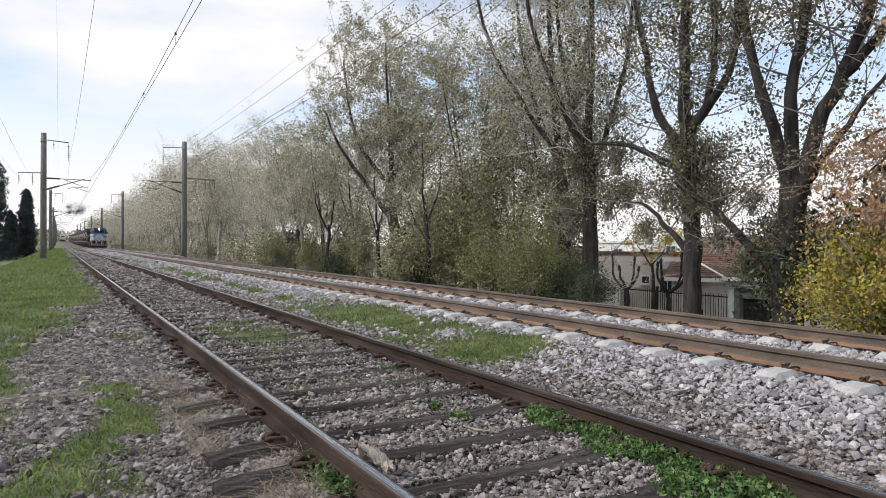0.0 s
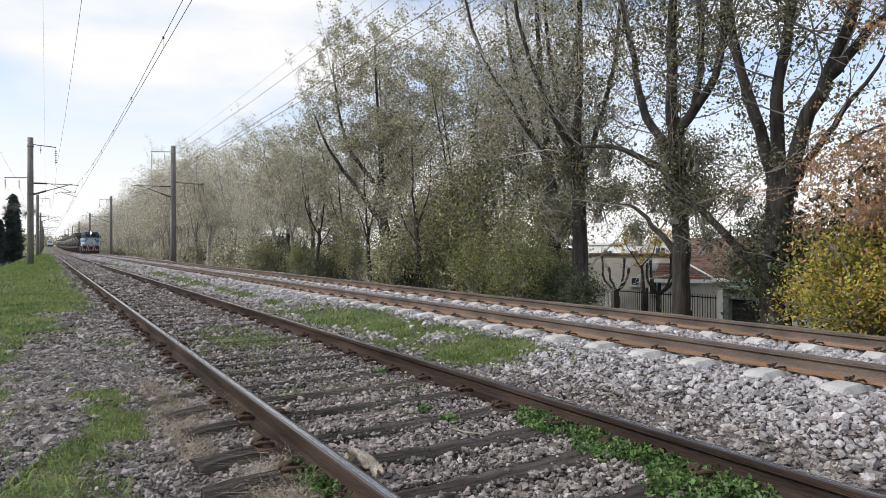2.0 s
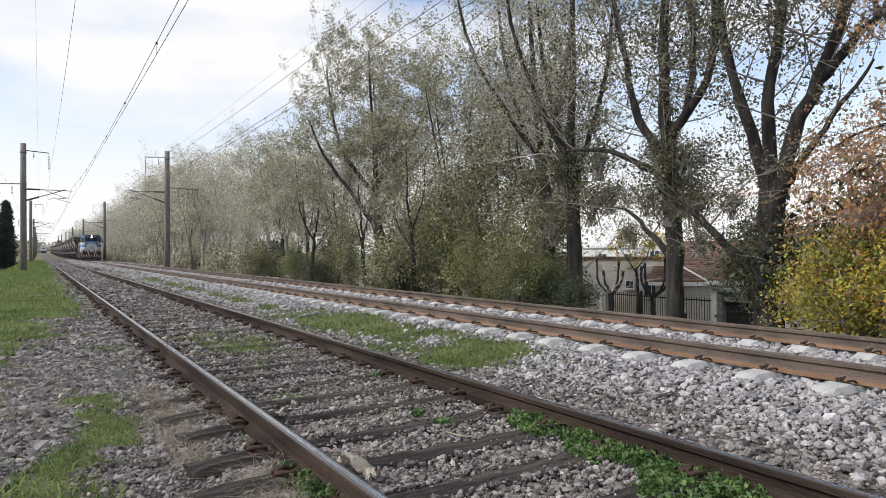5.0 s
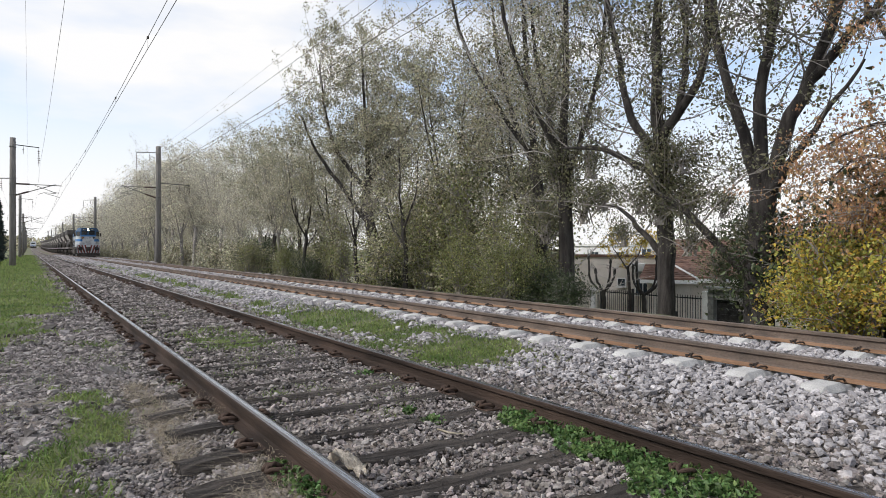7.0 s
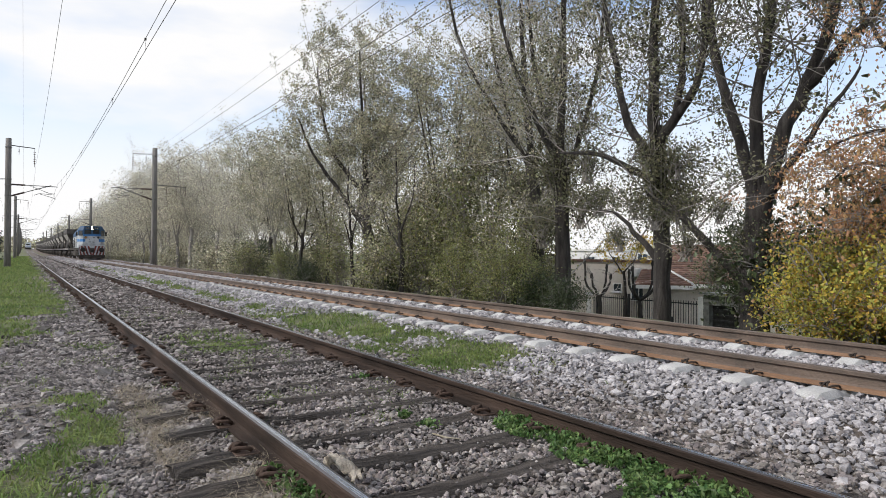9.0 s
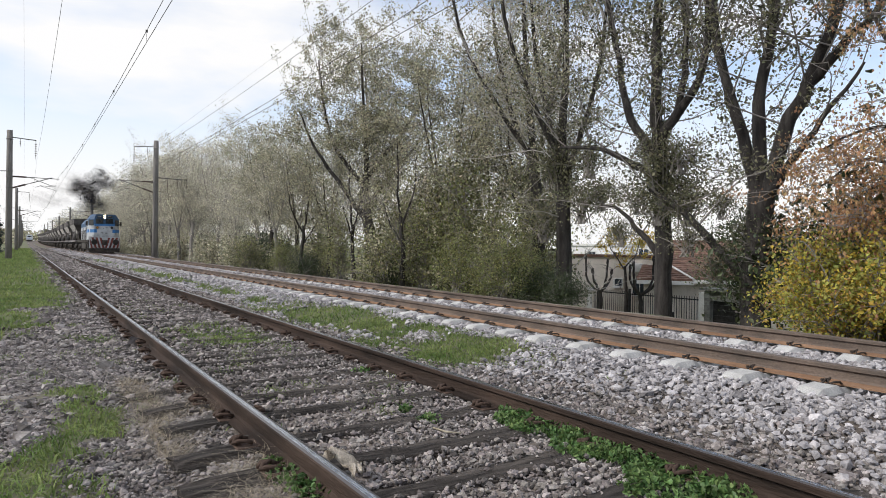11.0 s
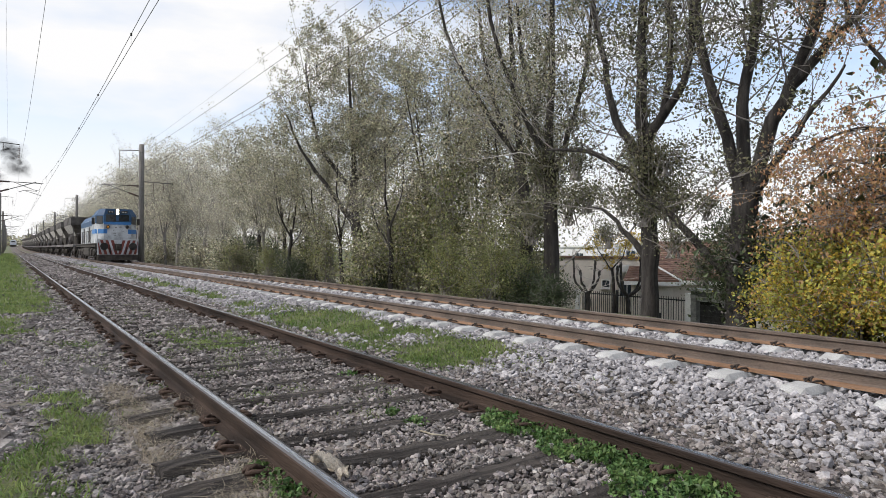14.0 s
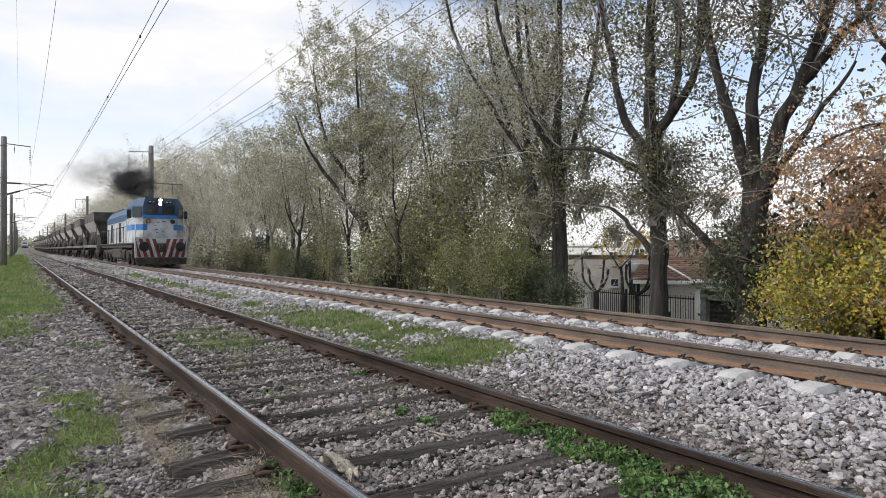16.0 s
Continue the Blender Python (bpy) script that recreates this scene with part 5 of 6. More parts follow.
def along(pts, u):
    k = min(int(u * (len(pts) - 1)), len(pts) - 2)
    f = u * (len(pts) - 1) - k
    return pts[k].lerp(pts[k + 1], f), (pts[k + 1] - pts[k]).normalized()


def leaf_mesh(name, anchors, n, size, material, spreadr, rng, droop=0.0):
    """Small pointed leaves with a fold, scattered round the twig points."""
    a = np.array(anchors)
    c = a[rng.integers(0, len(a), n)] + rng.normal(0, spreadr, (n, 3))
    s = size * rng.uniform(0.6, 1.3, n)[:, None]
    u = rng.normal(size=(n, 3))
    u[:, 2] -= droop
    u /= np.linalg.norm(u, axis=1)[:, None]
    w = np.cross(u, rng.normal(size=(n, 3)))
    w /= np.linalg.norm(w, axis=1)[:, None] + 1e-9
    nrm = np.cross(u, w)
    v = np.stack([c - u * s * 0.5, c + w * s * 0.36 + nrm * s * 0.12 - u * s * 0.05, c + u * s * 0.6, c - w * s * 0.36 + nrm * s * 0.12 - u * s * 0.05], 1)
    f = np.arange(n * 4).reshape(n, 4)
    return raw_mesh(name, v.reshape(-1, 3), f, [material])


def tree(label, limbs, seed, leaves, leaf_size, leaf_mat="leaf", twig_mat="twig", l1=9, l1_len=2.4, l2=6, l2_len=1.1, l3=3, l3_len=0.55, lift=0.03, start=0.3, spreadr=0.10, bark="bark", name="tree", crown_low=0.0, drop_leaf=0.25, shoots=0):
    """limbs: (points, first radius, last radius, carries branches)."""
    rnd = random.Random(seed)
    rng = np.random.default_rng(seed)
    t = empty(name)
    big, fine, anchors = Wood(), Wood(), []
    for pts, r0, r1, bears in limbs:
        pts = [Vector(p) for p in pts]
        # smooth the line with in-between points
        line = []
        for i in range(len(pts) - 1):
            p0, p1, p2, p3 = pts[max(i - 1, 0)], pts[i], pts[i + 1], pts[min(i + 2, len(pts) - 1)]
            for k in range(4):
                u = k / 4
                line.append(0.5 * ((2 * p1) + (p2 - p0) * u + (2 * p0 - 5 * p1 + 4 * p2 - p3) * u * u + (3 * p1 - p0 - 3 * p2 + p3) * u ** 3))
        line.append(pts[-1])
        n = len(line)
        line = [p + Vector((rnd.gauss(0, 0.02), rnd.gauss(0, 0.02), 0)) if 0 < i < n - 1 else p for i, p in enumerate(line)]
        big.add(line, [(r0 + (r1 - r0) * i / (n - 1)) * rnd.uniform(0.94, 1.06) for i in range(n)], 10)
        if not bears:
            continue
        # straight young shoots that fan out of the upper limbs
        for k in range(shoots if bears is True else shoots // 3):
            p, d = along(line, rnd.uniform(0.30, 0.98))
            if p.z < 5.2:
                continue
            az = rnd.uniform(0, 2 * math.pi)
            b1 = wander(rnd, p, d * 0.5 + Vector((math.cos(az) * 0.5, math.sin(az) * 0.5, 0.75)), rnd.uniform(2.0, 4.2), 4, 0.05, 0.05)
            fine.add(b1, [0.024, 0.019, 0.014, 0.009, 0.004], 4)
            for j in range(5):
                q, e = along(b1, rnd.uniform(0.2, 0.99))
                az = rnd.uniform(0, 2 * math.pi)
                b2 = wander(rnd, q, e + Vector((math.cos(az) * 0.6, math.sin(az) * 0.6, 0.1)), rnd.uniform(0.4, 1.0), 2, 0.12, 0.05)
                fine.add(b2, [0.007, 0.005, 0.003], 3)
                anchors += b2[1:]
        for k in range(l1 if bears is True else bears):
            u = start + (1 - start) * (k + rnd.random()) / (l1 if bears is True else bears)
            p, d = along(line, min(u, 0.999))
            r = (r0 + (r1 - r0) * u) * 0.5
            az = rnd.uniform(0, 2 * math.pi)
            d1 = d * 0.45 + Vector((math.cos(az), math.sin(az), 0.12 + lift * 2))
            b1 = wander(rnd, p, d1, l1_len * rnd.uniform(0.6, 1.25), 4, 0.18, lift)
            fine.add(b1, [max(0.006, min(r, 0.021) * (1 - i / 5)) for i in range(5)], 4)
            for j in range(l2):
                q, e = along(b1, 0.2 + 0.8 * (j + rnd.random()) / l2 * 0.999)
                az = rnd.uniform(0, 2 * math.pi)
                d2 = e * 0.8 + Vector((math.cos(az), math.sin(az), rnd.uniform(-0.2, 0.6)))
                b2 = wander(rnd, q, d2, l2_len * rnd.uniform(0.5, 1.3), 2, 0.22, lift * 0.8)
                fine.add(b2, [0.0075, 0.006, 0.003], 3)
                for i in range(l3):
                    g, h = along(b2, 0.15 + 0.85 * (i + rnd.random()) / l3 * 0.999)
                    az = rnd.uniform(0, 2 * math.pi)
                    d3 = h * 0.8 + Vector((math.cos(az), math.sin(az), rnd.uniform(-0.3, 0.5)))
                    b3 = wander(rnd, g, d3, l3_len * rnd.uniform(0.5, 1.3), 1, 0.15, 0.05)
                    fine.add(b3, [0.0045, 0.0025], 3)
                    anchors += [b3[0].lerp(b3[1], 0.5), b3[1]] if b3[1].z > crown_low else []
    trunk = new("trunk", big.mesh("trunk", bark))
    trunk.parent = t
    if fine.v:
        br = new("branch_mass", fine.mesh("branch_mass", twig_mat))
        br.parent = t
        tagged(br, kind="stuff")
    if leaves and anchors:
        cr = new("crown", leaf_mesh("crown", anchors, leaves, leaf_size, leaf_mat, spreadr, rng, drop_leaf))
        cr.parent = t
    return tagged(t, label, "tree")


def bush(label, seed, rx, ry, rz, leaves, leaf_size, leaf_mat, stems=26, twig="twig", droop=0.2, lumps=16, mix=None, name="shrub", dense=0.14):
    """A shrub at the origin: bent stems that end in leafy clumps."""
    rnd = random.Random(seed)
    rng = np.random.default_rng(seed)
    t = empty(name)
    wood, anchors = Wood(), []
    for _ in range(stems):
        az, el = rnd.uniform(0, 2 * math.pi), rnd.uniform(0.15, 1.45)
        k = rnd.uniform(0.5, 1.15)
        tip = Vector((math.cos(az) * math.cos(el) * rx * k, math.sin(az) * math.cos(el) * ry * k, rz * (0.08 + 0.95 * math.sin(el)) * k))
        foot = Vector((rnd.gauss(0, 0.12 * rx), rnd.gauss(0, 0.12 * ry), -0.25))
        line = [foot, foot.lerp(tip, 0.35) + Vector((0, 0, 0.12 * rz)), foot.lerp(tip, 0.7) + Vector((0, 0, 0.10 * rz)), tip]
        wood.add(line, [0.028, 0.02, 0.013, 0.006], 4)
        for _ in range(lumps):
            u = rnd.uniform(0.35, 1.0)
            p, d = along(line, u * 0.999)
            b = wander(rnd, p, d + Vector((rnd.gauss(0, 0.7), rnd.gauss(0, 0.7), rnd.gauss(0.1, 0.5))), rnd.uniform(0.2, 0.6) * min(rx, rz) * 0.5, 2, 0.2, -droop * 0.3)
            wood.add(b, [0.008, 0.006, 0.003], 3)
            anchors += b
    st = new("stem_mass", wood.mesh("stem_mass", twig))
    st.parent = t
    for m, share in (mix or ((leaf_mat, 1.0),)):
        pick = anchors if not mix else [a for a in anchors if rnd.random() < 0.5 + share * 0.5]
        lv = new("foliage", leaf_mesh("foliage", pick, int(leaves * share), leaf_size, m, dense * min(rx, rz), rng, droop))
        lv.parent = t
    return tagged(t, label, "shrub")


def put(ob, x, y, z=None, turn=0, size=1.0):
    ob.matrix_basis = pose(x, y, float(gz(x, y)) if z is None else z, 0, 0, turn) @ Matrix.Diagonal((size, size, size, 1))
    return ob


def again(ob, x, y, turn, size, z=None, label=""):
    c = copy_thing(ob, pose(0, 0, 0))
    put(c, x, y, z, turn, size)
    if label:
        c["label"] = label
    return c


def near_trees():
    # the straight trunk in front of the tiled house
    tree("tall half-bare poplar with dark trunk on the track bank", [
        ([(12.5, 10.0, -0.8), (12.52, 10.02, 1.2), (12.5, 10.1, 2.9), (12.45, 10.2, 4.2)], 0.215, 0.165, 3),
        ([(12.45, 10.2, 4.1), (12.4, 10.2, 6.0), (12.3, 10.05, 8.6), (12.3, 10.0, 11.8)], 0.15, 0.04, True),
        ([(12.45, 10.2, 3.4), (12.5, 11.0, 4.4), (12.5, 11.45, 5.9), (12.4, 11.9, 8.5), (12.4, 12.1, 11.0)], 0.12, 0.03, True),
        ([(12.45, 10.15, 3.8), (12.5, 9.6, 4.4), (12.6, 9.1, 5.4), (12.6, 8.9, 8.0), (12.6, 8.7, 11.0)], 0.13, 0.03, True),
        ([(12.5, 9.65, 4.4), (12.55, 9.5, 5.6), (12.6, 9.7, 8.0), (12.5, 9.8, 10.5)], 0.09, 0.03, 6),
        ([(12.45, 10.15, 2.9), (12.4, 10.9, 3.3), (12.3, 11.8, 3.75), (12.2, 13.2, 3.95)], 0.11, 0.03, 6),
        ([(12.5, 10.1, 1.0), (12.4, 10.6, 1.6), (12.4, 11.3, 2.2), (12.3, 11.9, 2.3)], 0.09, 0.02, 4)], 21, 21000, 0.072, "leaf_shaded", shoots=16, l1=13, l1_len=3.0, start=0.1, l2=5, l2_len=1.3, crown_low=1.5)
    # forked giant beside it
    tree("large forked poplar with thick dark limbs, thinly leaved", [
        ([(12.5, 7.75, -0.7), (12.5, 7.75, 0.9), (12.5, 7.62, 2.4)], 0.30, 0.25, 2),
        ([(12.5, 7.66, 2.1), (12.5, 8.05, 3.6), (12.5, 8.62, 5.35), (12.45, 8.85, 7.4), (12.4, 9.2, 10.6)], 0.14, 0.045, True),
        ([(12.5, 7.64, 2.3), (12.5, 7.70, 4.2), (12.5, 7.46, 5.6), (12.45, 7.3, 8.0), (12.4, 7.2, 11.2)], 0.14, 0.045, True),
        ([(12.5, 7.55, 2.2), (12.5, 7.05, 3.8), (12.5, 6.35, 5.2), (12.45, 5.8, 7.4), (12.4, 5.4, 10.2)], 0.16, 0.045, True),
        ([(12.5, 6.7, 4.4), (12.4, 6.0, 5.0), (12.4, 5.4, 5.6), (12.3, 4.9, 7.4)], 0.10, 0.03, 6),
        ([(12.45, 7.5, 2.3), (12.3, 6.9, 2.95), (12.2, 6.3, 3.6), (12.2, 5.6, 4.5)], 0.10, 0.022, 3),
        ([(12.5, 7.8, 0.5), (12.35, 8.4, 1.15), (12.2, 9.2, 2.0), (12.1, 10.1, 2.6)], 0.12, 0.05, 5)], 22, 20000, 0.072, "leaf_shaded", shoots=18, l1=12, l1_len=2.9, start=0.2, l2=5, l2_len=1.3, crown_low=0.8)
    # pair of darker trunks behind the shrubs
    tree("tall poplar with sparse dull green leaves", [
        ([(13.5, 14.4, -0.9), (13.5, 14.4, 1.5), (13.5, 14.55, 4.2)], 0.26, 0.20, 4),
        ([(13.5, 14.55, 4.1), (13.5, 14.4, 7.0), (13.4, 14.3, 11.6)], 0.15, 0.04, True),
        ([(13.5, 14.55, 3.6), (13.5, 15.3, 5.6), (13.4, 15.8, 8.0), (13.4, 16.1, 11.0)], 0.11, 0.03, True),
        ([(13.5, 14.5, 3.2), (13.4, 13.6, 4.6), (13.3, 12.8, 6.6), (13.3, 12.4, 9.6)], 0.10, 0.03, True),
        ([(13.5, 14.5, 3.8), (12.6, 14.9, 5.6), (11.8, 15.2, 8.0), (11.4, 15.4, 11.0)], 0.10, 0.03, True)], 23, 14500, 0.072, "leaf", "pale_twig", shoots=7, l1=12, l1_len=3.1, start=0.0, l2=5, l2_len=1.3, crown_low=1.0)
    tree("tall poplar with sparse dull green leaves", [
        ([(14.4, 16.6, -1.0), (14.4, 16.6, 1.5), (14.4, 16.9, 4.6)], 0.25, 0.19, 4),
        ([(14.4, 16.9, 4.5), (14.3, 17.2, 7.5), (14.3, 17.5, 12.0)], 0.14, 0.04, True),
        ([(14.4, 16.9, 4.0), (14.3, 18.0, 6.0), (14.2, 18.8, 8.6), (14.2, 19.2, 11.5)], 0.11, 0.03, True),
        ([(14.4, 16.8, 4.0), (14.3, 16.0, 5.6), (14.2, 15.3, 8.0), (14.2, 15.0, 11)], 0.1, 0.03, True),
        ([(14.4, 16.8, 4.2), (13.2, 17.6, 6.2), (12.2, 18.2, 8.6), (11.8, 18.4, 11.0)], 0.10, 0.03, True)], 24, 15500, 0.072, "leaf", "pale_twig", shoots=7, l1=11, l1_len=3.1, start=0.0, l2=5, l2_len=1.3, crown_low=1.0)
    # leaning poplar with the round crown
    tree("leaning poplar with a broad grey-green crown", [
        ([(13.5, 27.0, -0.9), (13.5, 27.2, 1.4), (13.5, 27.9, 3.2), (13.5, 27.8, 4.6)], 0.30, 0.21, 3),
        ([(13.5, 27.8, 4.5), (13.2, 27.5, 7.0), (13.0, 27.5, 10.6)], 0.12, 0.03, True),
        ([(13.5, 27.85, 4.0), (12.4, 28.6, 5.6), (11.9, 29.0, 7.4), (11.6, 29.2, 10.0)], 0.12, 0.03, True),
        ([(13.5, 27.4, 2.2), (12.6, 28.5, 4.0), (11.6, 29.4, 5.8), (11.0, 30.0, 7.6)], 0.13, 0.03, True),
        ([(13.5, 27.8, 4.4), (14.6, 27.0, 6.2), (15.6, 26.4, 8.0), (16.2, 26.2, 10.0)], 0.11, 0.03, True),
        ([(13.5, 27.8, 4.2), (14.0, 28.8, 6.0), (14.4, 29.6, 8.0), (14.4, 30.0, 10.2)], 0.10, 0.03, True),
        ([(13.5, 27.6, 3.2), (14.6, 27.0, 4.8), (15.6, 26.5, 6.2), (16.4, 26.2, 7.6)], 0.10, 0.03, True)], 25, 62000, 0.078, "leaf", "pale_twig", shoots=6, l1=15, l1_len=2.1, start=0.05, l2=5, l2_len=1.2, crown_low=1.0)


def poplar_kind(seed, leaves, leaf_size, twig, h, leaf_mat="leaf", label="grey-green poplar thinning for autumn", far=0):
    rnd = random.Random(seed)
    limbs = [([(0, 0, -0.6), (0.05, 0.1, h * 0.2), (0.0, 0.2, h * 0.36)], 0.19, 0.13, 2)]
    for k in range(4):
        a = k * 1.57 + rnd.uniform(-0.5, 0.5)
        r = rnd.uniform(0.1, 0.24) * h
        limbs.append(([(0.0, 0.18, h * rnd.uniform(0.25, 0.36)), (math.cos(a) * r * 0.45, math.sin(a) * r * 0.45, h * 0.55), (math.cos(a) * r * 0.8, math.sin(a) * r * 0.8, h * 0.76), (math.cos(a) * r, math.sin(a) * r, h * rnd.uniform(0.9, 1.0))], 0.066, 0.016, True))
    # pale kinds take the lighter twig colour for bark, again for haze
    return tree(label, limbs, seed, leaves, leaf_size, leaf_mat, twig, l1=13 - far * 3, l1_len=h * 0.25, l2=5, l2_len=h * 0.12, l3=3 - far, l3_len=0.6 + far * 0.4, start=0.0, spreadr=0.16, crown_low=h * 0.10, bark="twig" if twig == "pale_twig" else "bark")


def tree_row():
    rnd = random.Random(4)
    full = [poplar_kind(31, 16000, 0.10, "twig", 11.5), poplar_kind(32, 16000, 0.10, "twig", 10.5)]
    bare = [poplar_kind(33, 10000, 0.10, "pale_twig", 10.5, "leaf_hazed", label="almost bare pale poplar in the tree row, paled further for haze"), poplar_kind(34, 11000, 0.10, "pale_twig", 10.0, "leaf_hazed", label="almost bare pale poplar in the tree row, paled further for haze")]
    put(full[0], 14.2, 22.0, None, 40, 0.80)
    put(full[1], 13.2, 36.0, None, 130, 0.70)
    put(bare[0], 13.6, 45.0, None, 10, 0.82)
    put(bare[1], 12.8, 53.0, None, 200, 0.88)
    again(full[1], 15.8, 32.0, 250, 0.74)
    for x, y, turn, k in ((13.6, 32.6, 250, 0.62), (16.4, 21.8, 20, 0.86), (16.2, 19.4, 200, 0.74), (13.0, 40.5, 310, 0.80)):
        again(full[rnd.randrange(2)], x, y, turn, k)
    far = [poplar_kind(35, 4800, 0.15, "pale_twig", 10.5, "leaf_hazed", label="almost bare pale poplar far down the line, paled further for haze", far=1), poplar_kind(36, 5600, 0.15, "pale_twig", 10.0, "leaf_hazed", label="thin grey-green poplar far down the line, paled for haze", far=1)]
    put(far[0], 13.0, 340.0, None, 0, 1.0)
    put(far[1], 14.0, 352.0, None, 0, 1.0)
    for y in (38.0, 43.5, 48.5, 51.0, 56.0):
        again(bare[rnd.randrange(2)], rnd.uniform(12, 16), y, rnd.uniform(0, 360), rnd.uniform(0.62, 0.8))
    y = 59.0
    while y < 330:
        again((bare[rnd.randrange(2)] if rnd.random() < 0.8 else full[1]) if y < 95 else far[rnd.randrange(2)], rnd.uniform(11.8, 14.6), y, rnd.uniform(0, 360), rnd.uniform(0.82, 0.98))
        if rnd.random() < 0.6:
            again(far[rnd.randrange(2)], rnd.uniform(16, 20), y + 3, rnd.uniform(0, 360), rnd.uniform(0.9, 1.05))
        if y < 130:
            again(far[rnd.randrange(2)], rnd.uniform(11.5, 15), y + 2.2, rnd.uniform(0, 360), rnd.uniform(0.6, 0.9))
        y += rnd.uniform(4.2, 6.2) * (1 if y < 130 else 1.9)


def undergrowth():
    rnd = random.Random(9)
    big = bush("broad green shrub growing wild under the poplars", 41, 1.9, 1.9, 3.6, 7500, 0.08, "leaf_green", stems=36, lumps=10)
    put(big, 12.1, 15.5, None, 0, 0.6)
    again(big, 12.6, 18.6, 100, 0.68)
    again(big, 12.8, 15.0, 200, 0.55)
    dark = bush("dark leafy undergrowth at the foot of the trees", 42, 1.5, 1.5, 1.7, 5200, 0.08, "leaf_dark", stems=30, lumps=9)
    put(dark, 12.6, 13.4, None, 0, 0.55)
    mid = bush("tangled olive-green undergrowth by the track", 43, 1.7, 1.7, 2.2, 5200, 0.09, "leaf", stems=30, lumps=9, mix=(("leaf", 0.6), ("leaf_green", 0.4)))
    put(mid, 11.6, 22.0, None, 30, 1.0)
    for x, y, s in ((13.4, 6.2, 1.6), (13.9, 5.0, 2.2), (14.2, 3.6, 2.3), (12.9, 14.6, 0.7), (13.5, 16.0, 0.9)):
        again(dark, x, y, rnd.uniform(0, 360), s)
    # the scrub mixes in the leaves and twigs lightened for haze
    thin = bush("olive-brown scrub along the far track", 44, 1.7, 1.7, 2.3, 1500, 0.16, "leaf", stems=20, lumps=5, twig="pale_twig", mix=(("leaf", 0.5), ("leaf_hazed", 0.5)))
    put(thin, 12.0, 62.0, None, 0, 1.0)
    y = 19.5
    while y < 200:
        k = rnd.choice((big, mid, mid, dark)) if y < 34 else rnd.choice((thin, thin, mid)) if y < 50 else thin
        again(k, rnd.uniform(11.2, 13.4), y, rnd.uniform(0, 360), rnd.uniform(0.45, 0.95) * (0.75 if k is big else 1.0) * (0.8 if y < 40 else 1.0))
        if rnd.random() < 0.65:
            again(mid if y < 50 else thin, rnd.uniform(14, 17), y + 1, rnd.uniform(0, 360), rnd.uniform(0.8, 1.3))
        y += rnd.uniform(1.9, 3.2) * (1 if y < 60 else 1.8)
    # dark evergreen clumps between the trunks
    for x, y, k in ((14.0, 36.5, 1.1), (13.6, 42.0, 1.4), (13.9, 46.0, 1.5)):
        again(dark, x, y, rnd.uniform(0, 360), k)
    # tall young growth that fills the row between the trunks
    tall = bush("tall young poplar growth with dull green leaves", 45, 1.7, 1.7, 5.2, 6500, 0.10, "leaf", stems=34, lumps=12, mix=(("leaf", 0.45), ("leaf_green", 0.55)), dense=0.24)
    put(tall, 13.2, 19.6, None, 0, 1.0)
    for x, y, k in ((13.9, 23.8, 1.05), (12.9, 16.9, 0.65), (12.6, 20.9, 0.7), (13.4, 30.2, 0.75), (14.8, 27.2, 0.8), (14.6, 36.0, 1.0), (13.9, 21.2, 1.15), (14.8, 17.6, 1.0), (13.9, 25.0, 0.9)):
        again(tall, x, y, rnd.uniform(0, 360), k)
    # young trunks standing at the front of the row
    young = tree("young poplar with a dark slender trunk in the scrub", [
        ([(0, 0, -0.5), (0.05, 0.06, 1.2), (0.0, 0.2, 2.6)], 0.105, 0.075, 3),
        ([(0.0, 0.2, 2.5), (0.0, 0.45, 3.8), (0.0, 0.5, 5.4)], 0.06, 0.015, 9),
        ([(0.0, 0.15, 2.2), (0.1, -0.5, 3.4), (0.1, -0.8, 4.8)], 0.05, 0.012, 9),
        ([(0.0, 0.1, 1.6), (-0.2, 0.8, 2.5), (-0.2, 1.3, 3.3)], 0.04, 0.012, 6)], 47, 1900, 0.080, l1_len=1.5, l2=4, l2_len=0.8, l3=2, l3_len=0.5, start=0.15, spreadr=0.12)
    put(young, 11.7, 21.0, None, 0, 1.0)
    for x, y, k in ((11.9, 25.6, 0.95), (12.2, 33.0, 1.0)):
        again(young, x, y, rnd.uniform(0, 360), k)
    # ivy on the lower trunks
    ivy = bush("green ivy climbing a poplar trunk", 46, 0.80, 0.80, 4.2, 3600, 0.078, "leaf_shaded", stems=26, lumps=9, name="ivy", dense=0.22)
    spray = bush("leafy spray hanging from a low poplar limb", 48, 0.95, 0.95, 1.0, 1500, 0.066, "leaf_shaded", stems=18, lumps=8, droop=0.5, name="leaf_spray", dense=0.2)
    put(spray, 12.4, 9.3, 1.9, 0, 0.7)
    put(ivy, 12.5, 10.05, 1.35, 0, 0.85)
    again(ivy, 13.5, 14.45, 120, 0.7, 2.2)
    for x, y, z, k in ((12.35, 8.5, 0.9, 0.42), (12.25, 9.2, 1.5, 0.46), (12.15, 9.9, 2.2, 0.42), (12.4, 11.2, 1.7, 0.42), (12.4, 10.7, 2.5, 0.5), (12.7, 9.5, 2.6, 0.5), (12.5, 7.7, 1.5, 0.5), (12.5, 9.6, 3.4, 0.55), (12.5, 10.5, 3.6, 0.5), (12.6, 8.6, 2.3, 0.4)):
        again(spray, x, y, rnd.uniform(0, 360), k * 1.3, z - 0.3)
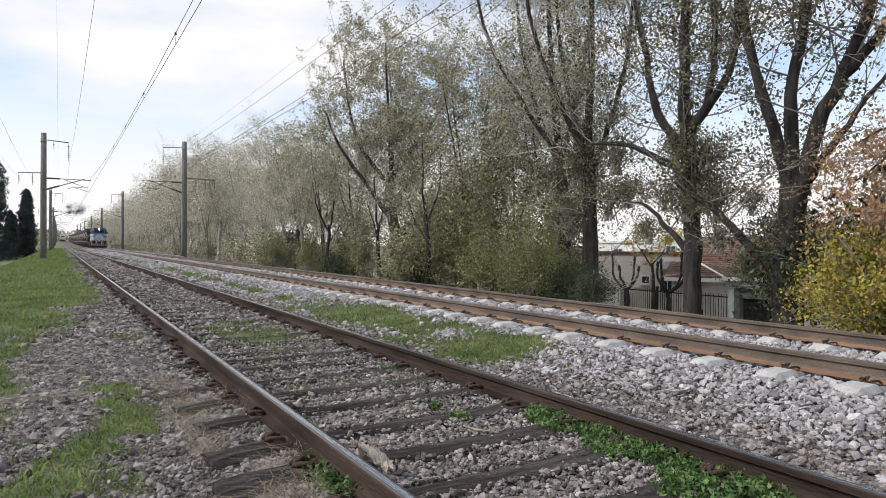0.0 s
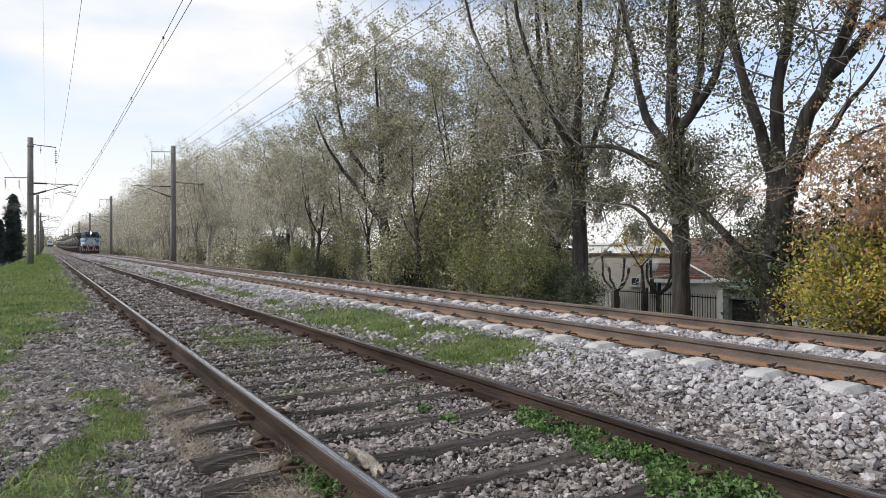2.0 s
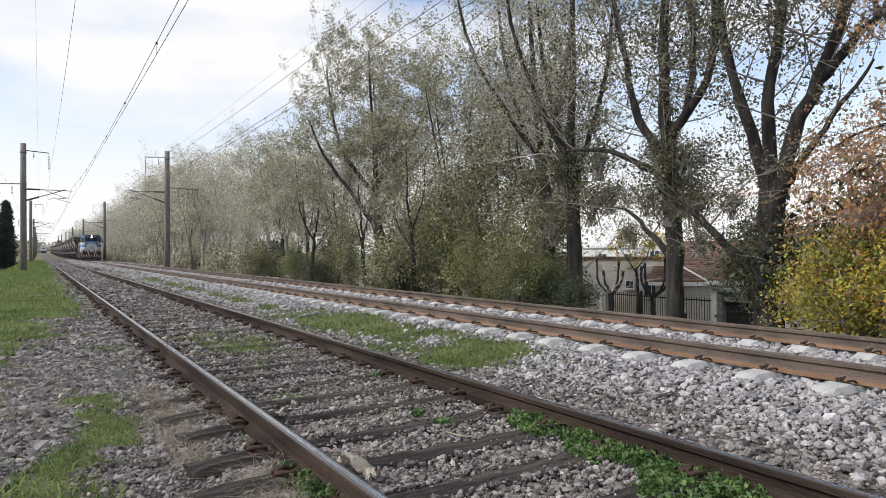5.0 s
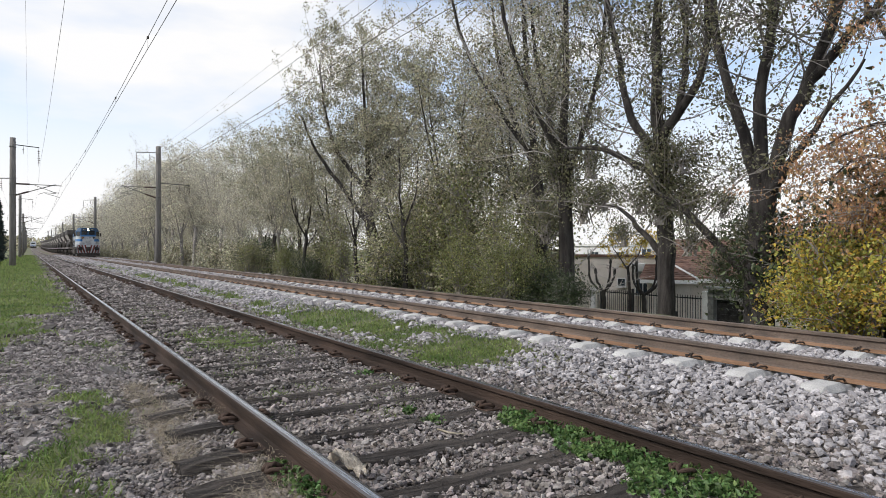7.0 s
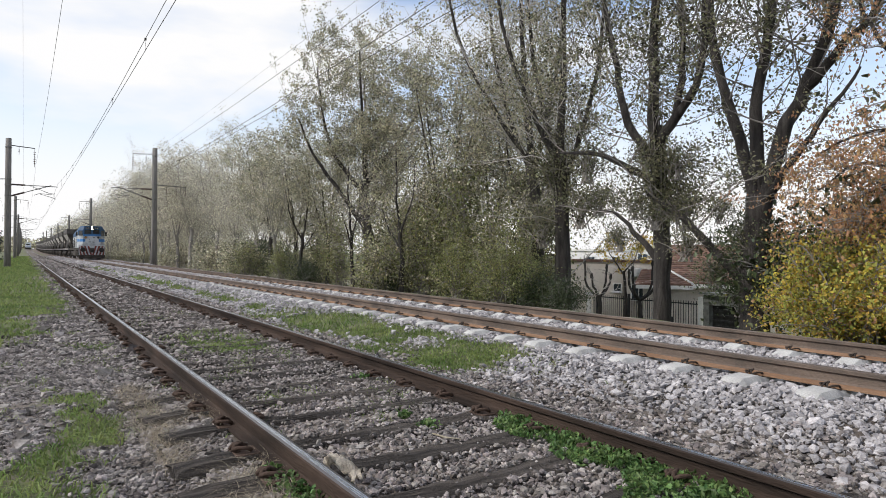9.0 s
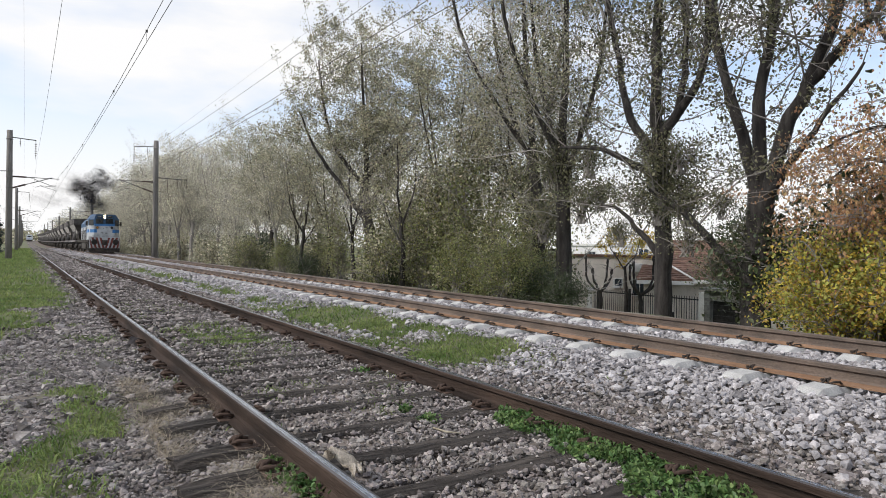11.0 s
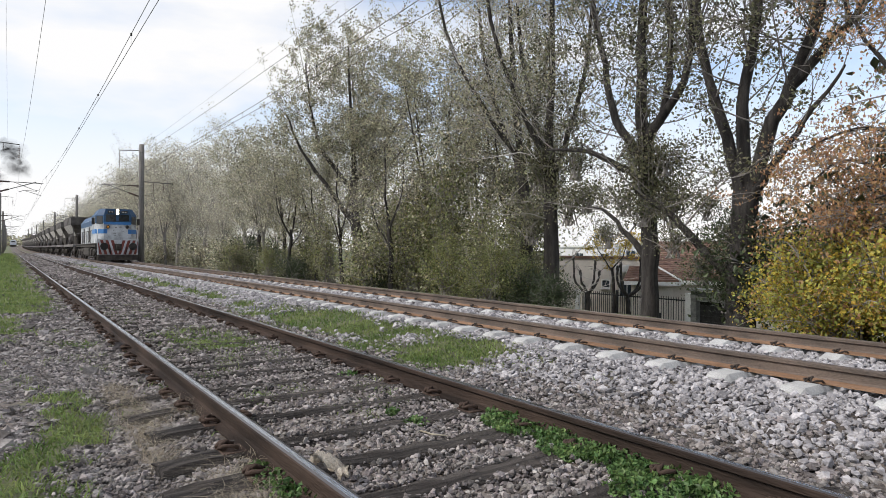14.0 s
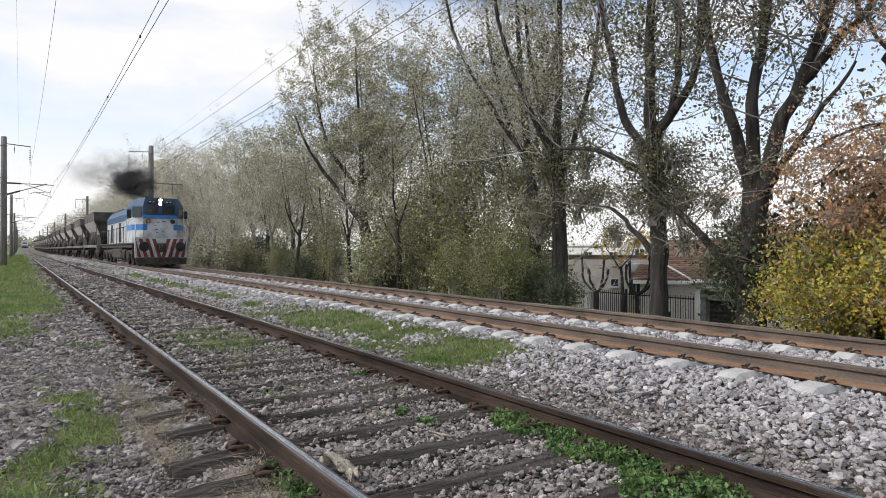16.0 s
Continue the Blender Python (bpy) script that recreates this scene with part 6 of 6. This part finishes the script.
    for x, y, z, k in ((13.2, 15.0, 1.6, 0.9), (13.7, 13.9, 2.2, 1.0), (14.2, 16.2, 1.9, 1.1), (13.4, 14.7, 3.2, 1.1), (14.1, 15.7, 3.8, 1.1), (13.2, 13.1, 3.4, 0.9), (13.0, 12.5, 2.4, 0.7), (14.4, 17.2, 3.0, 1.0)):
        again(spray, x, y, rnd.uniform(0, 360), k, z)
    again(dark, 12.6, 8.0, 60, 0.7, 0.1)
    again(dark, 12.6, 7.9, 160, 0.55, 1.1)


def autumn_corner():
    low = bush("yellow-green autumn shrub beside the ballast", 51, 1.4, 1.6, 1.4, 12500, 0.062, "leaf_yellow", stems=40, lumps=14, mix=(("leaf_yellow", 0.30), ("leaf_lime", 0.52), ("leaf_orange", 0.10)), droop=0.5)
    put(low, 10.7, 5.0, -0.12, 0, 0.95)
    again(low, 11.3, 4.0, 120, 1.05, -0.12)
    again(low, 10.7, 3.4, 220, 0.95, -0.12)
    again(low, 11.8, 5.4, 60, 0.9, -0.12)
    tree("drooping ash with withered orange-brown leaves", [
        ([(11.9, 3.4, -0.4), (11.9, 3.5, 1.2), (11.8, 3.6, 2.6)], 0.13, 0.09, 3),
        ([(11.8, 3.6, 2.5), (11.6, 3.9, 4.2), (11.5, 4.1, 6.2), (11.4, 4.2, 8.2)], 0.07, 0.02, 12),
        ([(11.8, 3.6, 2.2), (11.6, 4.4, 3.0), (11.4, 5.1, 3.2), (11.2, 5.8, 2.9)], 0.05, 0.012, 10),
        ([(11.8, 3.55, 1.8), (11.5, 4.2, 2.3), (11.3, 4.9, 2.3), (11.2, 5.4, 1.9)], 0.05, 0.012, 10),
        ([(11.8, 3.6, 2.6), (11.6, 4.6, 4.0), (11.4, 5.2, 5.2), (11.3, 5.4, 6.2)], 0.05, 0.012, 18),
        ([(11.8, 3.7, 1.6), (11.5, 4.6, 2.4), (11.3, 5.2, 2.7), (11.2, 5.8, 2.3)], 0.045, 0.012, 12),
        ([(11.8, 3.6, 1.4), (11.4, 4.3, 1.9), (11.2, 4.9, 1.9), (11.1, 5.5, 1.5)], 0.045, 0.012, 12),
        ([(11.8, 3.5, 1.5), (11.4, 3.6, 2.2), (11.1, 4.0, 2.3), (10.9, 4.6, 2.0)], 0.045, 0.012, 12),
        ([(11.8, 3.6, 2.4), (11.9, 2.6, 3.4), (11.8, 1.8, 4.2), (11.7, 1.2, 4.6)], 0.05, 0.012, 8)], 52, 14000, 0.052, "leaf_orange", "twig", l1_len=1.0, l2=5, l2_len=0.55, l3=3, l3_len=0.3, lift=-0.1, start=0.25, spreadr=0.07, crown_low=0.6, drop_leaf=1.6)


def yellow_tree():
    tree("small yellow-leaved street tree by the cream house", [
        ([(25.0, 22.2, -2.8), (25.0, 22.2, -1.0), (25.0, 22.3, 0.4)], 0.10, 0.06, 2),
        ([(25.0, 22.3, 0.2), (25.0, 22.9, 0.9), (25.0, 23.4, 1.5)], 0.04, 0.015, 7),
        ([(25.0, 22.3, 0.3), (25.1, 21.7, 1.0), (25.0, 21.4, 1.6)], 0.04, 0.015, 7)], 57, 1800, 0.10, "leaf_yellow", "twig", l1_len=0.9, l2=4, l2_len=0.5, l3=2, l3_len=0.3, start=0.3, spreadr=0.08)


def conifers():
    rnd = random.Random(6)

    def conifer(seed, h, r):
        rng = np.random.default_rng(seed)
        t = empty("conifer")
        w = Wood()
        w.add([Vector((0, 0, -0.5)), Vector((0, 0, h * 0.95))], [0.25, 0.03], 8)
        tr = new("trunk", w.mesh("trunk", "bark"))
        tr.parent = t
        n = 9000
        u = rng.uniform(0.02, 1, n) ** 0.8
        a = rng.uniform(0, 2 * math.pi, n)
        lump = 0.75 + 0.35 * np.sin(a * 3 + u * 17 + seed) * np.sin(u * 31)
        rr = r * (1 - u) ** 0.38 * lump * rng.uniform(0.6, 1.05, n)
        pts = np.stack([np.cos(a) * rr, np.sin(a) * rr, u * h], -1)
        cr = new("crown", leaf_mesh("crown", pts, n, 0.32, "conifer", 0.12, rng, 0.3))
        cr.parent = t
        return tagged(t, "dark dense conifer at the foot of the grass bank", "tree")
    a, b = conifer(61, 16.0, 3.3), conifer(62, 12.0, 1.9)
    put(a, -10.9, 150, None, 0, 1.25)
    put(b, -5.5, 152, None, 0, 1.1)
    hedge = bush("dark low hedge below the grass bank", 63, 3.0, 3.0, 3.2, 2600, 0.3, "conifer", stems=30, lumps=6)
    put(hedge, -8.5, 148, None, 0, 1.0)
    for x, y, k in ((-11.5, 140, 1.1), (-6.2, 160, 0.9), (-14, 135, 1.3), (-7.5, 190, 1.2)):
        again(hedge, x, y, 40 * k, k)
    for x, y, k in ((-14.5, 146, 1.1), (-8.4, 156, 0.8), (-13.0, 160, 1.1), (-18, 150, 1.2), (-8.8, 176, 0.8)):
        again(rnd.choice((a, b)), x, y, rnd.uniform(0, 360), k)


def far_wood():
    rng = np.random.default_rng(77)
    n = 26000
    x = rng.uniform(-160, 190, n)
    y = rng.uniform(520, 760, n)
    h = 9 + 5 * value_noise(x * 0.09, y * 0.02, 4) + 3 * value_noise(x * 0.35, y * 0.1, 6)
    keep = (np.abs(x - 4) > 7) | (y > 620)
    z = -2 + h * rng.uniform(0.05, 1, n) ** 0.7
    pts = np.stack([x, y, z], -1)[keep]
    me = leaf_mesh("far_wood", pts, len(pts), 2.4, "leaf", 0.5, rng)
    tagged(new("far_wood", me), "distant grey-green line of trees beyond the tracks", "woods", kind="stuff")


near_trees()
tree_row()
undergrowth()
autumn_corner()
yellow_tree()
conifers()
far_wood()


# ---------------------------------------------------------------- houses beyond the trees
STREET = -2.75


def window(parent, x, y0, y1, z0, z1, bars=2, thing="window"):
    """A framed window in a wall that faces -x."""
    w = part(thing, boxes((x - 0.03, x + 0.05, y0, y1, z0, z1)), "window", parent, "dark glass in white frame")
    part("frame", boxes((x - 0.06, x + 0.02, y0 - 0.06, y0, z0 - 0.06, z1 + 0.06), (x - 0.06, x + 0.02, y1, y1 + 0.06, z0 - 0.06, z1 + 0.06), (x - 0.06, x + 0.02, y0, y1, z1, z1 + 0.06), (x - 0.06, x + 0.02, y0, y1, z0 - 0.06, z0), *[(x - 0.05, x, y0 + (y1 - y0) * k / bars - 0.02, y0 + (y1 - y0) * k / bars + 0.02, z0, z1) for k in range(1, bars)]), "trim", w)
    part("sill", boxes((x - 0.14, x + 0.02, y0 - 0.1, y1 + 0.1, z0 - 0.11, z0 - 0.06)), "trim", w)
    return w


def roof_courses(parent, p_eave, p_ridge, y0, y1, n, cut0=0.0, cut1=0.0):
    """Tile courses from eave to ridge on a slope that faces -x, each overlapping the one below."""
    (x0, z0), (x1, z1) = p_eave, p_ridge
    for k in range(n):
        a, b = k / n, (k + 1.25) / n
        m = bmesh.new()
        ya, yb = y0 + cut0 * a, y1 - cut1 * a
        cols = max(2, int((yb - ya) / 0.32))
        for c in range(cols):
            q0, q1 = ya + (yb - ya) * c / cols, ya + (yb - ya) * (c + 1) / cols
            vs = []
            for yy, up in ((q0, 0.03), ((q0 + q1) / 2, 0.052), (q1, 0.03)):
                vs.append((m.verts.new((x0 + (x1 - x0) * a, yy, z0 + (z1 - z0) * a + up + 0.03)), m.verts.new((x0 + (x1 - x0) * min(b, 1.02), yy, z0 + (z1 - z0) * min(b, 1.02) + up - 0.01)), m.verts.new((x0 + (x1 - x0) * a, yy, z0 + (z1 - z0) * a - 0.03))))
            for (a0, b0, c0), (a1, b1, c1) in zip(vs, vs[1:]):
                m.faces.new((a0, b0, b1, a1))
                m.faces.new((c0, a0, a1, c1))
        part("tile_course", m, "tile", parent)


def tiled_house():
    h = empty("house", pose(25.9, 20.4, 0, 0, 0, 38) @ Matrix.Translation((-26.45, -23.3, 0)))
    part("wall", boxes((27.0, 33.0, 14.6, 23.0, STREET, -0.2)), "render", h, "cream rendered wall")
    part("wing", boxes((25.6, 27.05, 22.5, 24.4, STREET, -0.22)), "render", h, "cream rendered wing")
    part("eave_board", boxes((26.4, 26.5, 14.2, 23.3, -0.34, -0.16)), "trim", h, "white eave board")
    part("gutter", boxes((26.28, 26.42, 14.2, 19.2, -0.26, -0.15)), "trim", h)
    part("eave_board", boxes((25.1, 25.2, 22.2, 24.7, -0.36, -0.18)), "trim", h, "white eave board")
    bm = bmesh.new()
    a = [(26.45, -0.22), (31.6, 1.66), (36.5, -0.22)]
    prism(bm, a, 14.2, 23.3)
    r = part("roof", bm, "tile", h, "weathered brown tile roof")
    roof_courses(r, (26.42, -0.16), (31.6, 1.70), 14.2, 23.3, 20)
    bm = bmesh.new()
    vs = [bm.verts.new(p) for p in ((25.12, 22.2, -0.2), (25.12, 24.7, -0.2), (28.5, 24.9, -0.2), (28.5, 22.2, -0.2), (26.8, 23.3, 0.42), (26.8, 24.5, 0.42), (28.5, 23.3, 0.42), (28.5, 24.5, 0.42))]
    for f in ((0, 1, 5, 4), (1, 2, 7, 5), (0, 4, 6, 3), (4, 5, 7, 6)):
        bm.faces.new([vs[k] for k in f])
    bmesh.ops.recalc_face_normals(bm, faces=bm.faces)
    r = part("wing_roof", bm, "tile", h, "brown hipped tile roof")
    roof_courses(r, (25.1, -0.16), (26.8, 0.46), 22.2, 24.7, 8, 1.1, 0.2)
    part("ridge_cap", boxes((31.5, 31.72, 14.2, 23.3, 1.64, 1.78), bev=0.04), "tile", h)
    bm = bmesh.new()
    tube(bm, [(25.1, 22.2, -0.12), (26.8, 23.3, 0.50)], 0.07, 6)
    part("hip_cap", bm, "trim", h, "pale mortar hip")
    window(h, 26.95, 20.3, 21.3, -1.75, -0.72, 4)
    bm = bmesh.new()
    tube(bm, [(26.3, 21.0, STREET), (26.3, 21.0, 1.3)], 0.035, 6)
    part("vent_pipe", bm, "galv", h)
    tagged(h, "single-storey cream house with brown tile roof", "house")


def flat_house():
    h = empty("house", pose(27.4, 22.6, 0, 0, 0, 20) @ Matrix.Translation((-27.5, -23.5, 0)))
    part("wall", boxes((27.5, 30.4, 23.5, 31.0, STREET, 0.85)), "render", h, "cream rendered wall")
    part("parapet", boxes((27.4, 27.6, 23.4, 31.1, 0.80, 0.95)), "tile", h, "brown tile coping")
    window(h, 27.45, 25.1, 25.5, -0.72, -0.36, 1)
    window(h, 27.45, 23.75, 24.5, -1.1, -0.3, 2)
    part("air_conditioner", boxes((27.15, 27.5, 24.0, 24.7, 0.05, 0.5), bev=0.03), "trim", h)
    tagged(h, "flat-roofed cream house with small windows", "house")
    for (x, y0, y1, z, mat_w, lab) in ((46, 33, 40, 1.9, "white_wall", "white two-storey house behind the street"), (48, 42, 52, 1.6, "white_wall", "pale flat-roofed house behind the street"), (44, 24, 30, 1.9, "white_wall", "white house behind the tiled roof"), (40, 62, 74, 2.2, "render", "cream house seen between the trees")):
        g = empty("house", pose(0, 0, 0))
        part("wall", boxes((x, x + 8, y0, y1, STREET, z)), mat_w, g)
        part("roof_slab", boxes((x - 0.2, x + 8.2, y0 - 0.2, y1 + 0.2, z, z + 0.18)), "trim", g)
        for k in range(3):
            yy = y0 + (y1 - y0) * (k + 0.5) / 3
            window(g, x - 0.05, yy - 0.5, yy + 0.5, z - 1.7, z - 0.6)
        tagged(g, lab, "house")


def street_front():
    f = empty("iron_fence", pose(24.0, 0, STREET))
    for z in (0.25, 1.85):
        part("fence_rail", boxes((-0.02, 0.02, 17.3, 23.1, z, z + 0.05)), "fence", f)
    n = 46
    bar = None
    for k in range(n):
        y = 17.3 + 5.8 * k / (n - 1)
        if bar is None:
            bar = part("bar", boxes((-0.011, 0.011, -0.011, 0.011, 0.0, 2.0)), "fence", f)
            bar.location.y = y
        else:
            c = bpy.data.objects.new("bar", bar.data)
            scene.collection.objects.link(c)
            c.parent = f
            c.location.y = y
    for y in (19.2, 21.1, 23.1):
        part("post", boxes((-0.05, 0.05, y - 0.05, y + 0.05, 0, 2.12), bev=0.01), "fence", f)
    part("mailbox", boxes((-0.2, 0.05, 18.6, 19.0, 1.0, 1.25), bev=0.02), "fence", f)
    tagged(f, "black iron bar fence in front of the cream house", "fence")
    g = empty("gateway", pose(24.0, 0, STREET))
    part("pier", boxes((-0.15, 0.15, 16.98, 17.26, 0, 2.2), bev=0.015), "trim", g, "white painted pier")
    for j in range(16):
        part("slate_course", boxes((-0.17 - 0.012 * (j % 3), 0.15, 16.70, 16.97, 0.02 + j * 0.142, 0.155 + j * 0.142)), "wall_stone", g)
    for j in range(4):
        part("slate_course", boxes((-0.17 - 0.012 * ((j + 1) % 3), 0.15, 15.0, 16.68, 1.90 + j * 0.11, 2.0 + j * 0.11)), "wall_stone", g)
    part("canopy", boxes((-0.45, 0.2, 14.95, 17.0, 2.34, 2.42)), "wall_stone", g)
    gate = part("gate", boxes((0.0, 0.05, 15.1, 16.66, 0.03, 1.88)), "fence", g, "black panelled gate")
    for j in range(8):
        part("slat", boxes((-0.04, 0.0, 15.14, 16.62, 0.1 + j * 0.22, 0.2 + j * 0.22)), "fence", gate)
    tagged(g, "grey slate-clad gateway with closed black gate", "gate")
    w = empty("garden_wall", pose(24.0, 0, STREET))
    part("wall", boxes((-0.1, 0.1, 23.3, 60.0, 0, 1.9)), "render", w)
    for j in range(12):
        part("pilaster", boxes((-0.18, 0.12, 23.4 + j * 3.2, 23.7 + j * 3.2, 0, 2.05), bev=0.02), "white_wall", w)
    tagged(w, "cream garden wall with pale pilasters below the bank", "wall")
    w2 = empty("garden_wall", pose(24.0, 0, STREET))
    part("wall", boxes((-0.1, 0.1, 4.0, 14.9, 0, 2.2)), "render", w2)
    tagged(w2, "cream garden wall below the bank", "wall")


def pollard(x, y, seed):
    rnd = random.Random(seed)
    z = float(gz(x, y)) - 0.2
    limbs = [([(x, y, z), (x + 0.03, y + 0.02, z + 1.2), (x, y, z + 2.1)], 0.12, 0.09, False)]
    for k in range(4):
        a = k * 1.6 + rnd.uniform(-0.3, 0.3)
        r = rnd.uniform(0.4, 0.8)
        top = z + rnd.uniform(3.0, 3.7)
        limbs.append(([(x, y, z + 2.0), (x + math.cos(a) * r * 0.8, y + math.sin(a) * r * 0.9, z + 2.5), (x + math.cos(a) * r, y + math.sin(a) * r * 1.1, top)], 0.06, 0.045, False))
        limbs.append(([(x + math.cos(a) * r, y + math.sin(a) * r * 1.1, top - 0.12), (x + math.cos(a) * r + 0.02, y + math.sin(a) * r * 1.1, top + 0.08)], 0.075, 0.045, 3))
    tree("knobbly pollarded street tree without leaves", limbs, seed, 0, 0.1, l1_len=0.5, l2=2, l2_len=0.3, l3=1, l3_len=0.2, start=0.6)


tiled_house()
flat_house()
street_front()
pollard(22.6, 21.6, 71)
pollard(22.6, 19.25, 72)


# ---------------------------------------------------------------- small things on the ground
def weeds(name, spots, n, size, label, h=0.07):
    """Low leafy weeds: stems with opposite leaves."""
    rng = np.random.default_rng(len(spots) * 7 + n)
    c = np.array(spots)
    k = rng.integers(0, len(c), n)
    r = np.sqrt(rng.uniform(0, 1, n)) * c[k, 2]
    a = rng.uniform(0, 2 * math.pi, n)
    x, y = c[k, 0] + np.cos(a) * r, c[k, 1] + np.sin(a) * r
    z = gz(x, y) + rng.uniform(0.0, 1, n) * h * (1.15 - r / c[k, 2] * 0.6)
    me = leaf_mesh(name, np.stack([x, y, z], -1), n, size, "weed", 0.004, rng, 0.0)
    tagged(new(name, me), label, "weeds", kind="stuff")


def rag():
    bm = bmesh.new()
    rnd = random.Random(2)
    n = 16
    grid = [[None] * 6 for _ in range(n)]
    for i in range(n):
        u = i / (n - 1)
        w = 0.045 * (0.45 + math.sin(u * 2.9) * 0.6)
        for j in range(6):
            v = j / 5 - 0.5
            grid[i][j] = bm.verts.new((0.035 * math.sin(u * 6) + v * w * 2 + rnd.uniform(-0.008, 0.008), -0.15 + 0.30 * u + rnd.uniform(-0.006, 0.006), 0.03 + 0.034 * math.sin(u * 15 + v * 6) * (1 - abs(v)) + 0.07 * math.exp(-((u - 0.62) / 0.16) ** 2) + rnd.uniform(0, 0.014)))
    for i in range(n - 1):
        for j in range(5):
            bm.faces.new((grid[i][j], grid[i][j + 1], grid[i + 1][j + 1], grid[i + 1][j]))
    bmesh.ops.solidify(bm, geom=bm.faces[:], thickness=0.006)
    ob = link("rag", bm, "rag", None, True)
    ob.matrix_basis = pose(1.365, 3.06, 0.045, 0, 0, -4)
    tagged(ob, "twisted dirty cream rag lying against the rail", "rag")


def stick():
    bm = bmesh.new()
    tube(bm, [(0, 0, 0.06), (0.05, -0.07, 0.045), (0.10, -0.16, 0.05)], [0.005, 0.006, 0.004], 5)
    ob = link("stick", bm, "dry")
    ob.matrix_basis = pose(2.12, 3.42, 0.02)
    tagged(ob, "thin bleached stick on the ballast", "stick")


weeds("weeds", [(3.0 - 0.10 * (k % 3), 3.65 - 0.17 * k, 0.16 + 0.05 * (k % 2)) for k in range(11)] + [(2.75, 2.72, 0.12), (2.62, 2.12, 0.2)], 9000, 0.033, "low green leafy weeds growing along the rail")
weeds("weeds", [(1.10, 3.42, 0.07), (1.12, 3.25, 0.09), (1.14, 3.05, 0.08), (1.15, 2.9, 0.09)], 700, 0.03, "small green weeds beside the rail", 0.08)
weeds("weeds", [(2.34, 3.82, 0.09), (2.32, 4.12, 0.05), (2.69, 5.63, 0.09), (3.15, 3.95, 0.06)], 420, 0.03, "small green weed tufts between the sleepers", 0.05)
rag()
stick()
bed_of_stones()
turf_blades()
motions()
